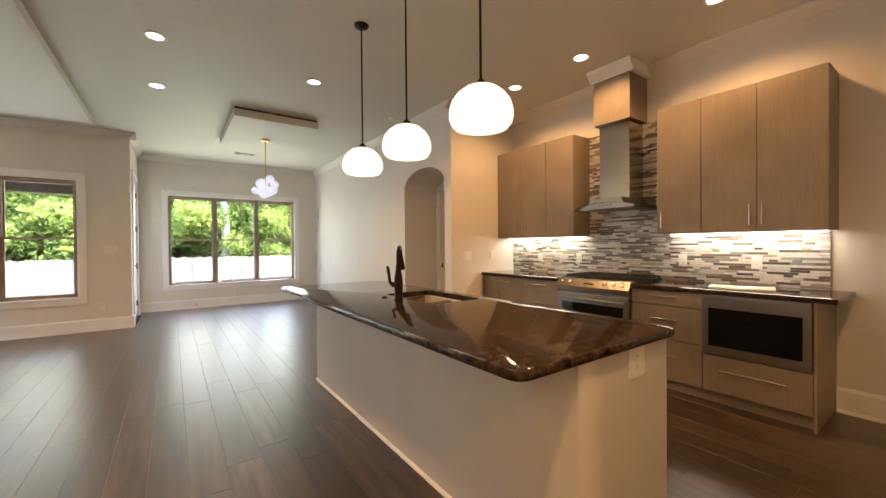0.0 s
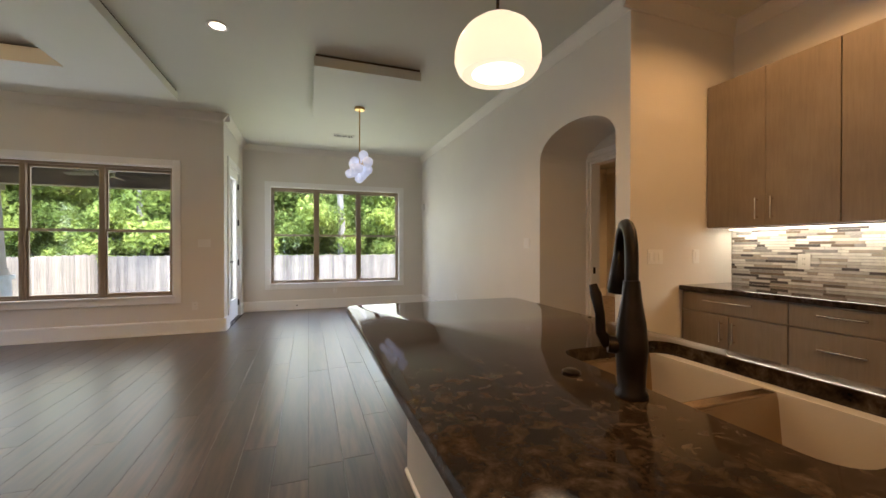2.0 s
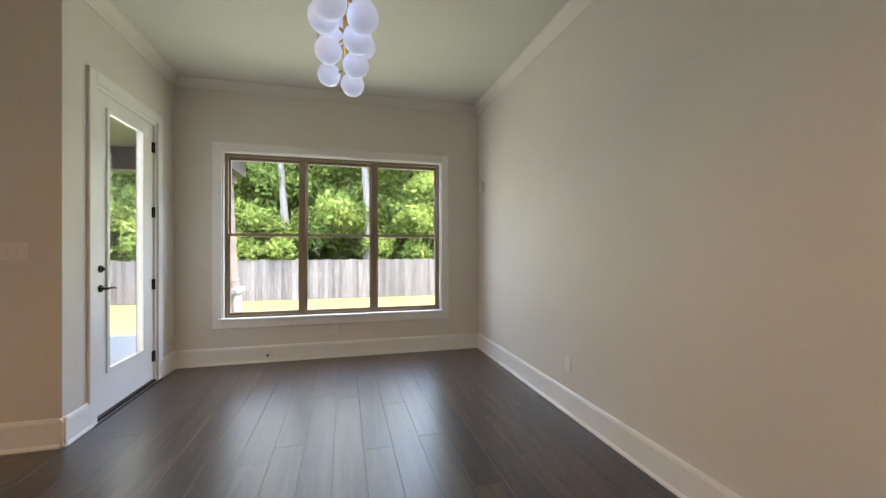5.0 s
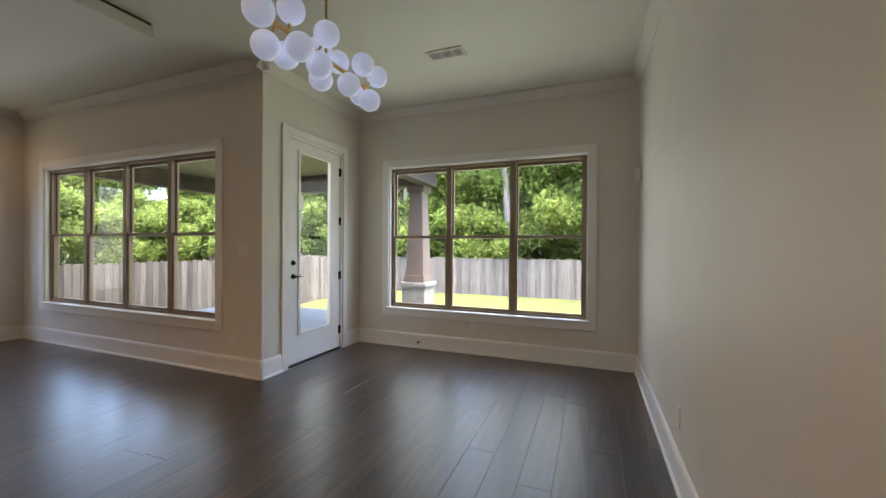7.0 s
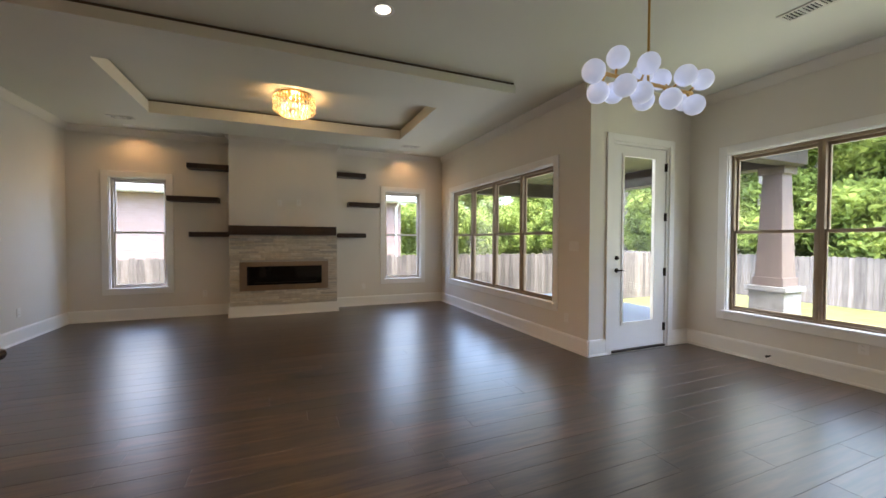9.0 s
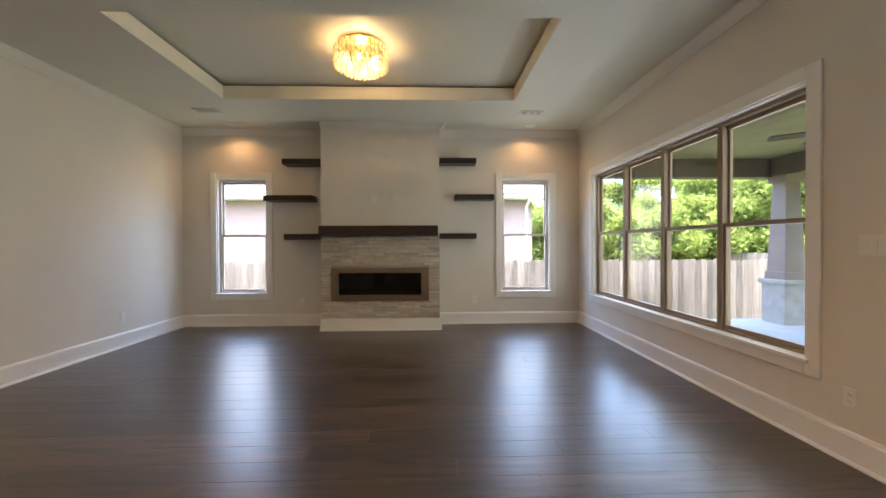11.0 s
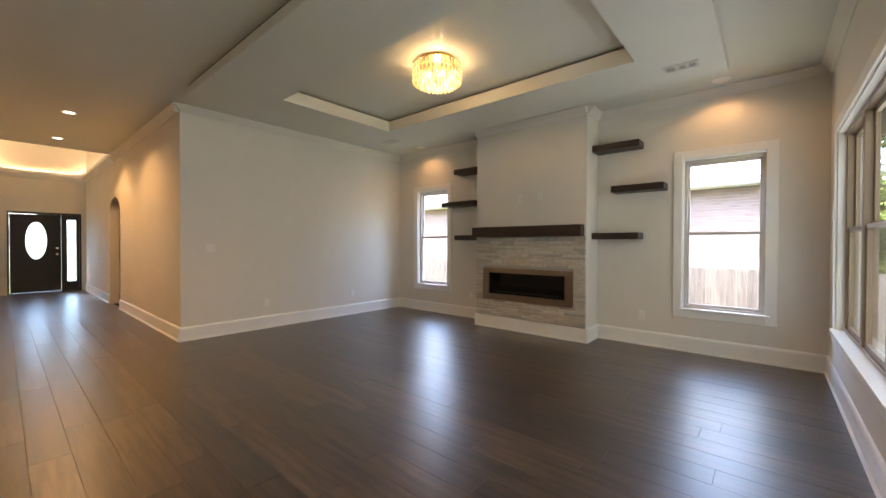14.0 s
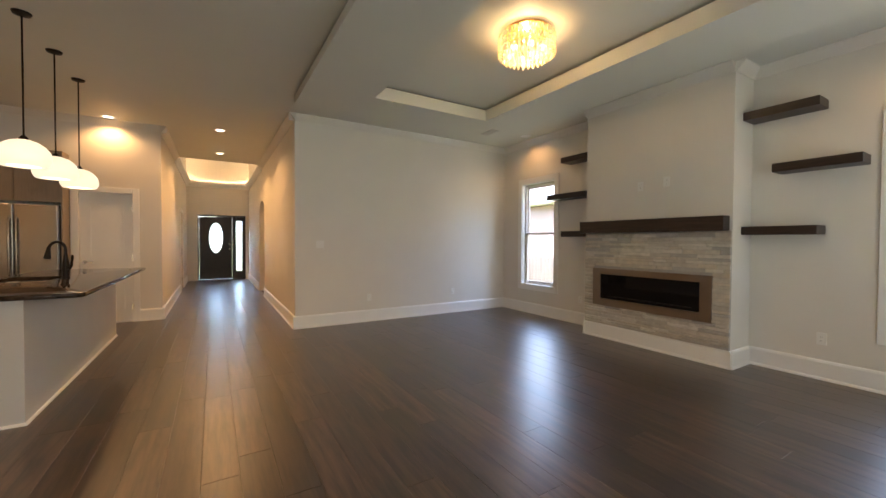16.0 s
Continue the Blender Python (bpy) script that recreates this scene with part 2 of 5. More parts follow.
CHROME = mat("brushed_nickel", (0.62, 0.58, 0.52), 0.25, 1.0, 0.04, 10, 0)
SINK = brushed("sink_steel", (0.46, 0.36, 0.25), 0.18, 1)
BRONZE = mat("oil_rubbed_bronze", (0.022, 0.016, 0.012), 0.32, 0.8, 0.3, 20, 0.03, 80)
BLACK = mat("black_enamel", (0.012, 0.012, 0.012), 0.3, 0, 0.2, 20, 0.03, 60)
IRON = mat("cast_iron", (0.018, 0.017, 0.016), 0.6, 0.3, 0.3, 30, 0.15, 120)
DARKGLASS = mat("black_glass", (0.006, 0.006, 0.007), 0.05, 0, 0.1, 4, 0)
DARKGLASS.node_tree.nodes["Principled BSDF"].inputs["Specular IOR Level"].default_value = 0.25
SOOT = mat("firebox_black", (0.008, 0.008, 0.008), 0.5, 0, 0.3, 10, 0.05, 50)
BRASS = mat("brushed_brass", (0.62, 0.40, 0.14), 0.28, 1.0, 0.08, 12, 0)
PLASTIC = mat("white_plastic", (0.80, 0.785, 0.74), 0.35, 0, 0.02, 5, 0)
WINFRAME = mat("taupe_window_frame", (0.26, 0.195, 0.125), 0.4, 0, 0.05, 8, 0.03, 60)
# the taupe frame again, lightened in its colour by window glare
GLAREFRAME = mat("glare_lightened_frame", (0.56, 0.51, 0.45), 0.4, 0, 0.05, 8, 0.03, 60)
PANE = pane_mat("window_glass")
HOODGLASS = pane_mat("hood_glass", (0.80, 0.88, 0.86))
OVALGLASS = mat("leaded_glass", (0.8, 0.85, 0.84), 0.25, 0, 0.05, 40, 0.4, 60)
OVALGLASS.node_tree.nodes["Principled BSDF"].inputs["Transmission Weight"].default_value = 0.9
DOORDARK = mat("black_brown_door_paint", (0.014, 0.008, 0.006), 0.35, 0, 0.2, 8, 0.03, 60)
# brown that carries the shade of the gaps above the dropped ceilings
GAPSHADE = mat("gap_shade_brown", (0.06, 0.042, 0.03), 0.6, 0, 0.1, 5, 0.03, 60)
VENTMAT = mat("vent_enamel", (0.60, 0.58, 0.53), 0.4, 0, 0.02, 5, 0)
VENTDARK = mat("vent_dark", (0.03, 0.03, 0.03), 0.7, 0, 0.1, 5, 0)
PAPER = mat("paper", (0.75, 0.73, 0.68), 0.6, 0, 0.04, 12, 0.03, 30)
CARPET = mat("beige_carpet", (0.33, 0.28, 0.24), 0.95, 0, 0.2, 9, 0.6, 160)
GROUT = mat("grout", (0.42, 0.40, 0.37), 0.9, 0, 0.05, 30, 0.1, 200)
CAN = glow("recessed_lamp_lens", (1.0, 0.80, 0.55), 0.35)
OPAL = glow("opal_glass_lit", (1.0, 0.78, 0.50), 0.050)
GLOBE = glow("frosted_globe_lit", (0.80, 0.83, 1.0), 0.020)
CRYSTAL_LIT = glow("crystal_bulb", (1.0, 0.70, 0.34), 0.35)
MOUTH = glow("pendant_mouth", (1.0, 0.80, 0.52), 0.16)
LEDWARM = glow("warm_led_strip", (1.0, 0.62, 0.30), 1.2)
LEDCOOL = glow("under_cabinet_led", (1.0, 0.80, 0.56), 0.9)
CRYSTAL = mat("crystal", (0.95, 0.88, 0.75), 0.06, 0, 0.02, 8, 0)
CRYSTAL.node_tree.nodes["Principled BSDF"].inputs["Transmission Weight"].default_value = 0.5
through_glass(CRYSTAL, 0.4)
TILESTOPS = [(0, (0.74, 0.72, 0.66)), (0.30, (0.55, 0.53, 0.48)), (0.45, (0.66, 0.64, 0.60)), (0.56, (0.30, 0.29, 0.28)), (0.68, (0.20, 0.16, 0.125)), (0.80, (0.115, 0.105, 0.10)), (0.90, (0.42, 0.37, 0.31))]
TILE1 = pieces_mat("mosaic_tile", TILESTOPS, 0.22, False)
TILE2 = pieces_mat("mosaic_tile_rest", TILESTOPS, 0.22, True)
STONESTOPS = [(0, (0.56, 0.52, 0.44)), (0.2, (0.62, 0.585, 0.51)), (0.4, (0.50, 0.46, 0.39)), (0.55, (0.59, 0.53, 0.435)), (0.7, (0.46, 0.44, 0.40)), (0.85, (0.66, 0.62, 0.54))]
STONE = pieces_mat("ledge_stone", STONESTOPS, 0.75, False, 18)
GRASS = mat("lawn", (0.115, 0.125, 0.025), 0.9, 0, 0.35, 1.2, 0.5, 40)
CONCRETE = mat("patio_concrete", (0.28, 0.27, 0.25), 0.85, 0, 0.1, 3, 0.15, 60)
FENCE = wood("weathered_fence", (0.085, 0.068, 0.054), (0.16, 0.135, 0.113), 0.85, 2, 1.0, True, 0.9)
PORCHWOOD = wood("porch_dark_wood", (0.05, 0.038, 0.03), (0.09, 0.07, 0.055), 0.7, 0, 1.0)
PORCHCEIL = wood("porch_board_ceiling", (0.13, 0.12, 0.07), (0.19, 0.17, 0.11), 0.6, 0, 1.0)
PIER = mat("grey_pier_stone", (0.27, 0.25, 0.23), 0.9, 0, 0.2, 7, 0.3, 40)
COLUMN = mat("taupe_column_paint", (0.19, 0.145, 0.12), 0.6, 0, 0.08, 5, 0.1, 50)
BRICKY = brick_mat("neighbour_brick_y", (0.25, 0.155, 0.12), (0.31, 0.21, 0.17), (0.33, 0.30, 0.27), False)
ROOF = mat("grey_shingle", (0.20, 0.185, 0.18), 0.9, 0, 0.25, 9, 0.4, 30)
BARK = mat("bark", (0.22, 0.185, 0.15), 0.9, 0, 0.3, 6, 0.6, 14)
LEAF1 = leaf_mat("leaves_bright", (0.16, 0.20, 0.045), (0.32, 0.38, 0.085))
LEAF2 = leaf_mat("leaves_deep", (0.11, 0.155, 0.045), (0.22, 0.29, 0.08))


# ---- building helpers ----
ORIGIN = {}


def thing(name, at=(0, 0, 0), label="", category="", group="", kind=""):
    """An empty at the thing's base that carries its parts."""
    e = new(name)
    e.empty_display_size = 0.1
    e.location = at
    ORIGIN[e] = Vector(at)
    return tagged(e, label, category, group, kind)


def part(name, bm, material, parent=None, label="", smooth=False):
    """Links a bmesh, given in world coordinates, as one mesh object."""
    me = bpy.data.meshes.new(name)
    base = ORIGIN.get(parent, Vector((0, 0, 0)))
    if base.length:
        bmesh.ops.translate(bm, verts=bm.verts, vec=-base)
    bm.to_mesh(me)
    bm.free()
    if smooth:
        me.shade_smooth()
        me.set_sharp_from_angle(angle=radians(38))
    me.materials.append(material)
    ob = new(name, me)
    if parent is not None:
        ob.parent = parent
    ORIGIN[ob] = base.copy()
    return tagged(ob, label)


def alone(name, bm, material, label, category="", kind="", group="", smooth=False):
    return tagged(part(name, bm, material, None, label, smooth), "", category, group, kind)


def box(x0, x1, y0, y1, z0, z1, bevel=0.0, bm=None, seg=2):
    """A box, with rounded edges if bevel is given, added to bm."""
    own = bmesh.new()
    g = bmesh.ops.create_cube(own, size=1.0)
    for v in g["verts"]:
        v.co = Vector(((x0 + x1) / 2 + v.co.x * abs(x1 - x0), (y0 + y1) / 2 + v.co.y * abs(y1 - y0), (z0 + z1) / 2 + v.co.z * abs(z1 - z0)))
    if bevel:
        bmesh.ops.bevel(own, geom=list(own.edges), offset=bevel, segments=seg, affect="EDGES", profile=0.6)
    return join(own, bm)


def join(own, bm):
    if bm is None:
        return own
    me = bpy.data.meshes.new("tmp")
    own.to_mesh(me)
    own.free()
    bm.from_mesh(me)
    bpy.data.meshes.remove(me)
    return bm


def lathe(profile, at, seg=24, bm=None, m=None):
    """A turned body from (radius, z) pairs."""
    own = bmesh.new()
    rings = []
    for r, z in profile:
        if r < 1e-5:
            rings.append([own.verts.new((0, 0, z))])
        else:
            rings.append([own.verts.new((r * math.cos(2 * math.pi * i / seg), r * math.sin(2 * math.pi * i / seg), z)) for i in range(seg)])
    for a, b in zip(rings, rings[1:]):
        for i in range(seg):
            j = (i + 1) % seg
            if len(a) == 1 and len(b) > 1:
                own.faces.new((a[0], b[i], b[j]))
            elif len(b) == 1 and len(a) > 1:
                own.faces.new((a[i], a[j], b[0]))
            elif len(a) > 1:
                own.faces.new((a[i], a[j], b[j], b[i]))
    if m is not None:
        bmesh.ops.transform(own, matrix=m, verts=own.verts)
    bmesh.ops.translate(own, verts=own.verts, vec=at)
    bmesh.ops.recalc_face_normals(own, faces=own.faces)
    return join(own, bm)


def rod(a, b, r, seg=12, bm=None, r2=None):
    """A round bar from a to b."""
    a, b = Vector(a), Vector(b)
    d = b - a
    q = d.to_track_quat("Z", "Y").to_matrix().to_4x4()
    r2 = r if r2 is None else r2
    return lathe([(0, 0), (r, 0), (r2, d.length), (0, d.length)], a, seg, bm, q)


def tube(points, r, seg=12, bm=None):
    """A bent round bar through the points."""
    own = bmesh.new()
    pts = [Vector(p) for p in points]
    rad = r if isinstance(r, (list, tuple)) else [r] * len(pts)
    rings = []
    for i, p in enumerate(pts):
        d = (pts[min(i + 1, len(pts) - 1)] - pts[max(i - 1, 0)]).normalized()
        s = d.cross(Vector((0.31, 0.94, 0.12))).normalized()
        u = d.cross(s)
        rings.append([own.verts.new(p + rad[i] * (math.cos(2 * math.pi * k / seg) * s + math.sin(2 * math.pi * k / seg) * u)) for k in range(seg)])
    for a, b in zip(rings, rings[1:]):
        for k in range(seg):
            own.faces.new((a[k], a[(k + 1) % seg], b[(k + 1) % seg], b[k]))
    own.faces.new(rings[0])
    own.faces.new(rings[-1])
    bmesh.ops.recalc_face_normals(own, faces=own.faces)
    return join(own, bm)


def prism(outline, axis, a0, a1, bm=None):
    """An outline of pairs, pushed along an axis from a0 to a1; the pairs are the two other axes in order."""
    own = bmesh.new()

    def at(p, a):
        return {"x": (a, p[0], p[1]), "y": (p[0], a, p[1]), "z": (p[0], p[1], a)}[axis]
    lo = [own.verts.new(at(p, a0)) for p in outline]
    hi = [own.verts.new(at(p, a1)) for p in outline]
    n = len(outline)
    for i in range(n):
        own.faces.new((lo[i], lo[(i + 1) % n], hi[(i + 1) % n], hi[i]))
    own.faces.new(lo)
    own.faces.new(hi)
    bmesh.ops.recalc_face_normals(own, faces=own.faces)
    return join(own, bm)


def holed(u0, u1, v0, v1, holes, put):
    """Calls put for the rectangles that are left of a field round rectangular holes."""
    us = sorted({u0, u1, *[h[0] for h in holes], *[h[1] for h in holes]})
    for a, b in zip(us, us[1:]):
        if a < u0 - 1e-6 or b > u1 + 1e-6:
            continue
        cut = sorted([(h[2], h[3]) for h in holes if h[0] < (a + b) / 2 < h[1]])
        v = v0
        for lo, hi in cut:
            if lo > v + 1e-6:
                put(a, b, v, lo)
            v = hi
        if v < v1 - 1e-6:
            put(a, b, v, v1)


def wall(name, axis, c0, c1, u0, u1, z0, z1, holes=(), label="pale greige painted drywall wall"):
    """A wall across an axis between c0 and c1, along u, with holes (u0, u1, z0, z1)."""
    bm = bmesh.new()

    def put(a, b, lo, hi):
        if axis == "x":
            box(c0, c1, a, b, lo, hi, 0, bm)
        else:
            box(a, b, c0, c1, lo, hi, 0, bm)
    holed(u0, u1, z0, z1, holes, put)
    bmesh.ops.remove_doubles(bm, verts=bm.verts, dist=1e-5)
    return alone(name, bm, WALL, label, "wall", "structure")


H = 3.15

# ---- walls ----
wall("wall_dining_north", "y", 9.78, 9.94, -0.41, 3.41, -1.0, 3.3, [(0.22, 2.74, 0.50, 2.39)])
wall("wall_patio_door", "x", -0.41, -0.25, 8.25, 9.78, -1.0, 3.3, [(8.42, 9.39, 0.0, 2.53)])
wall("wall_living_north", "y", 8.09, 8.25, -4.86, -0.25, -1.0, 3.3, [(-4.17, -0.88, 0.53, 2.35)])
wall("wall_living_west", "x", -4.86, -4.70, 1.515, 8.09, -1.0, 3.3, [(2.21, 3.00, 0.52, 2.37), (6.80, 7.60, 0.52, 2.37)])
wall("wall_living_south", "y", 1.515, 1.675, -4.70, -0.74, -0.1, 3.3)
wall("wall_kitchen_east", "x", 4.40, 4.56, -0.31, 4.07, -1.0, 3.3)
wall("wall_pantry", "y", -0.31, -0.15, 1.17, 4.40, -0.1, 3.3, [(1.38, 2.02, 0.0, 2.03), (2.115, 3.085, 0.0, 2.56)])
wall("wall_hall_east", "x", 1.01, 1.17, -6.836, -0.15, -0.1, 3.95, [(-4.95, -4.15, 0.0, 2.05)])
wall("wall_front", "y", -7.0, -6.836, -0.90, 1.17, -1.0, 3.95, [(-0.64, 0.72, 0.0, 2.12)])
wall("wall_dining_east", "x", 3.25, 3.41, 5.50, 9.78, -1.0, 3.3)
wall("wall_bedroom_east", "x", 8.0, 8.16, 4.07, 9.6, -1.0, 3.3)
wall("wall_bedroom_north", "y", 9.45, 9.6, 3.41, 8.0, -1.0, 3.3)
wall("wall_bedroom_south", "y", 4.07, 4.22, 4.56, 8.0, -1.0, 3.3)
wall("wall_bedroom_west", "x", 3.87, 3.99, 4.22, 5.50, -0.1, 3.3, [(4.36, 5.25, 0.0, 2.17)])
wall("wall_pantry_back", "y", -1.6, -1.5, 1.17, 4.56, -0.1, 3.3)
wall("wall_hall_room", "x", -2.4, -2.3, -5.2, 1.5, -0.1, 3.3)
wall("wall_hall_room_south", "y", -5.3, -5.2, -2.4, -0.9, -0.1, 3.3)
wall("wall_side_room", "x", 3.0, 3.1, -6.836, -1.6, -0.1, 3.3)
wall("wall_side_room_south", "y", -7.0, -6.836, 1.17, 3.1, -0.1, 3.3)


def arch_outline(u0, u1, spring, top, n=24):
    c, a = (u0 + u1) / 2, (u1 - u0) / 2
    return [(c - a * math.cos(math.pi * i / n), spring + (top - spring) * math.sin(math.pi * i / n) ** 0.9) for i in range(n + 1)]


def arch_wall(name, x0, x1, y0, y1, o0, o1, spring, top, label, ztop=3.3):
    """A wall across x with an arched opening from y = o0 to o1."""
    bm = bmesh.new()
    box(x0, x1, y0, o0, -0.1, ztop, 0, bm)
    box(x0, x1, o1, y1, -0.1, ztop, 0, bm)
    outline = arch_outline(o0, o1, spring, top)
    for p, q in zip(outline, outline[1:]):
        prism([(p[0], p[1]), (q[0], q[1]), (q[0], ztop), (p[0], ztop)], "x", x0, x1, bm)
    bmesh.ops.remove_doubles(bm, verts=bm.verts, dist=1e-5)
    return alone(name, bm, WALL, label, "wall", "structure")


arch_wall("wall_arch_bedroom", 3.25, 3.87, 4.07, 5.50, 4.22, 5.285, 2.13, 2.41, "thick greige drywall wall with an arched opening")
arch_wall("wall_hall_west", -0.90, -0.74, -6.836, 1.515, -3.35, -2.25, 1.98, 2.28, "greige hall wall with an arched opening", 3.95)
tagged(part("wall_fill", box(3.87, 4.56, 4.07, 4.22, -0.1, 3.3), WALL), "plain greige wall end", "wall", "", "structure")
tagged(part("chimney_breast", box(-4.70, -4.275, 3.985, 5.77, 0, 3.15), WALL), "greige drywall chimney breast above a stone surround", "wall", "", "structure")

# ---- floor base, ceilings ----
tagged(part("floor", box(-4.86, 4.56, -7.0, 9.94, -0.12, -0.012), SUBFLOOR), "dark stained wide-plank wooden floor", "floor", "", "structure")
floor_ob = bpy.data.objects["floor"]
tagged(part("bedroom_carpet", box(3.89, 8.0, 4.22, 9.45, -0.11, 0.004), CARPET), "beige cut-pile bedroom carpet", "carpet", "", "structure")


def ceiling():
    bm = bmesh.new()

    def put(a, b, c, d):
        box(a, b, c, d, H, H + 0.06, 0, bm)
    holed(-4.86, 8.16, -7.0, 9.94, [(-3.2, -1.25, 3.05, 6.8), (-0.74, 1.01, -6.836, -2.74)], put)
    bmesh.ops.remove_doubles(bm, verts=bm.verts, dist=1e-5)
    box(-3.3, -1.15, 2.95, 6.9, H + 0.06, H + 0.12, 0, bm)
    alone("ceiling", bm, CEIL, "off-white painted drywall ceiling", "ceiling", "structure")
    bm = bmesh.new()
    box(-0.95, 1.22, -7.0, -2.74, 3.95, 4.05, 0, bm)
    box(-0.74, 1.01, -2.80, -2.74, H + 0.06, 3.95, 0, bm)
    alone("ceiling_foyer", bm, CEIL, "raised foyer ceiling above a lit cove", "ceiling", "structure")
    # dropped frame in the living room with its open middle, hung below a shadow gap
    bm = bmesh.new()

    def put2(a, b, c, d):
        box(a, b, c, d, 3.03, 3.122, 0, bm)
    holed(-3.85, -0.60, 2.5, 7.3, [(-3.06, -1.39, 3.2, 6.65)], put2)
    bmesh.ops.remove_doubles(bm, verts=bm.verts, dist=1e-5)
    holed(-3.085, -1.365, 3.175, 6.675, [(-3.06, -1.39, 3.2, 6.65)], lambda a, b, c, d: box(a, b, c, d, 3.122, 3.182, 0, bm))
    alone("ceiling_tray_living", bm, CEIL, "dropped ceiling frame round a recessed middle", "ceiling", "structure")
    # hanger blocks in the gaps, with the gap's shade put into their colour
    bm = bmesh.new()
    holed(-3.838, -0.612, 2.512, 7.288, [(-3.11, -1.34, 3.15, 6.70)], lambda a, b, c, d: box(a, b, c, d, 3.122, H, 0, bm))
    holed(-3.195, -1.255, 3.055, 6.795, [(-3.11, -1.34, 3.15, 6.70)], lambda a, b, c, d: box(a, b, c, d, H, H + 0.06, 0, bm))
    alone("shadow_gap_trim", bm, GAPSHADE, "dark brown strip painted as the gap's shade above the ceiling frame", "trim", "structure")
    alone("shadow_gap_trim", box(0.982, 2.058, 5.782, 7.498, 3.122, H), GAPSHADE, "dark brown strip painted as the gap's shade above the ceiling panel", "trim", "structure")
    bm = box(0.97, 2.07, 5.77, 7.51, 3.025, 3.122)
    alone("ceiling_panel_dining", bm, CEIL, "dropped ceiling panel over the dining area", "ceiling", "structure")


ceiling()

# ---- baseboards and crown ----
BB = [(0, 0), (0.030, 0), (0.030, 0.012), (0.022, 0.022), (0.018, 0.025), (0.018, 0.165), (0.012, 0.182), (0.004, 0.19), (0, 0.19)]
CR = [(0, 3.15), (0.085, 3.15), (0.085, 3.138), (0.070, 3.125), (0.045, 3.095), (0.018, 3.065), (0.012, 3.052), (0, 3.052)]


def run(profile, axis, face, side, a0, a1, bm):
    """A moulding along a wall whose face lies at `face`, standing out to `side`; ends mitred by simple overlap."""
    prof = [(face + side * d, z) for d, z in profile]
    prism(prof, axis, a0, a1, bm)


RUNS = [
    ("y", 3.25, -1, 5.285, 9.78), ("x", 9.78, -1, -0.25, 3.25), ("y", -0.25, 1, 8.06, 8.36), ("y", -0.25, 1, 9.45, 9.78),
    ("x", 8.09, -1, -4.70, -0.22), ("y", -4.70, 1, 1.675, 3.985), ("y", -4.70, 1, 5.77, 8.09), ("x", 1.675, 1, -4.70, -0.71),
    ("y", -4.275, 1, 3.96, 5.80), ("x", 3.985, -1, -4.70, -4.245), ("x", 5.77, 1, -4.70, -4.245),
    ("y", -0.74, 1, -2.25, 1.705), ("y", -0.74, 1, -6.836, -3.35), ("y", 1.01, -1, -4.08, -0.12), ("y", 1.01, -1, -6.836, -5.03),
    ("x", -0.15, 1, 0.98, 1.30), ("y", 4.40, -1, -0.15, 0.72), ("y", 3.25, -1, 4.04, 4.22), ("x", 4.07, -1, 3.22, 3.80),
    ("x", 5.285, -1, 3.25, 3.87), ("x", 4.22, 1, 3.25, 3.87), ("y", 8.0, -1, 4.22, 9.45), ("x", 9.45, -1, 3.41, 8.0),
]
for k, (axis, face, side, a0, a1) in enumerate(RUNS):
    bm = bmesh.new()
    run(BB, axis, face, side, a0, a1, bm)
    alone("baseboard", bm, TRIM, "tall white painted baseboard", "baseboard", "structure", smooth=False)
CROWNS = [
    ("y", 3.25, -1, 4.07, 9.78), ("x", 9.78, -1, -0.25, 3.25), ("y", -0.25, 1, 8.0, 9.78), ("x", 8.09, -1, -4.70, -0.165),
    ("y", -4.70, 1, 1.675, 8.09), ("x", 1.675, 1, -4.70, -0.655), ("y", -4.275, 1, 3.985, 5.77), ("x", 3.985, -1, -4.70, -4.275), ("x", 5.77, 1, -4.70, -4.275),
    ("y", -0.74, 1, -2.74, 1.76), ("y", 1.01, -1, -2.74, -0.065), ("x", -0.15, 1, 0.925, 4.40), ("y", 4.40, -1, -0.15, 4.07), ("x", 4.07, -1, 3.165, 4.40),
    ("y", 8.0, -1, 4.22, 9.45), ("x", 9.45, -1, 3.41, 8.0),
]
for axis, face, side, a0, a1 in CROWNS:
    bm = bmesh.new()
    run(CR, axis, face, side, a0, a1, bm)
    alone("crown_trim", bm, WALL, "painted crown moulding at the ceiling", "trim", "structure")


def foyer_cove():
    """A ledge round the foyer with light strips on top, and an arched raised panel on the end wall."""
    ledge = [(0, 3.00), (0.02, 3.00), (0.05, 3.05), (0.10, 3.10), (0.11, 3.17), (0.10, 3.17), (0.09, 3.13), (0, 3.13)]
    t = thing("cove_trim", (0, -4, 3.0), "white cove moulding with warm light strips", "trim", "", "structure")
    for axis, face, side, a0, a1 in (("y", -0.74, 1, -6.836, -2.74), ("y", 1.01, -1, -6.836, -2.74), ("x", -6.836, 1, -0.74, 1.01)):
        bm = bmesh.new()
        run(ledge, axis, face, side, a0, a1, bm)
        part("moulding", bm, TRIM, t)
        bm = bmesh.new()
        run([(0.02, 3.135), (0.075, 3.135), (0.075, 3.15), (0.02, 3.15)], axis, face, side, a0 + 0.02, a1 - 0.02, bm)
        part("light_strip", bm, LEDWARM, t, "glowing warm light strip")
    outline = [(0.135 - 0.62 * math.cos(math.pi * i / 24), 3.16 + 0.40 * math.sin(math.pi * i / 24)) for i in range(25)]
    part("arched_panel", prism(outline, "y", -6.836, -6.80), WALL, t, "arched raised wall panel")


foyer_cove()


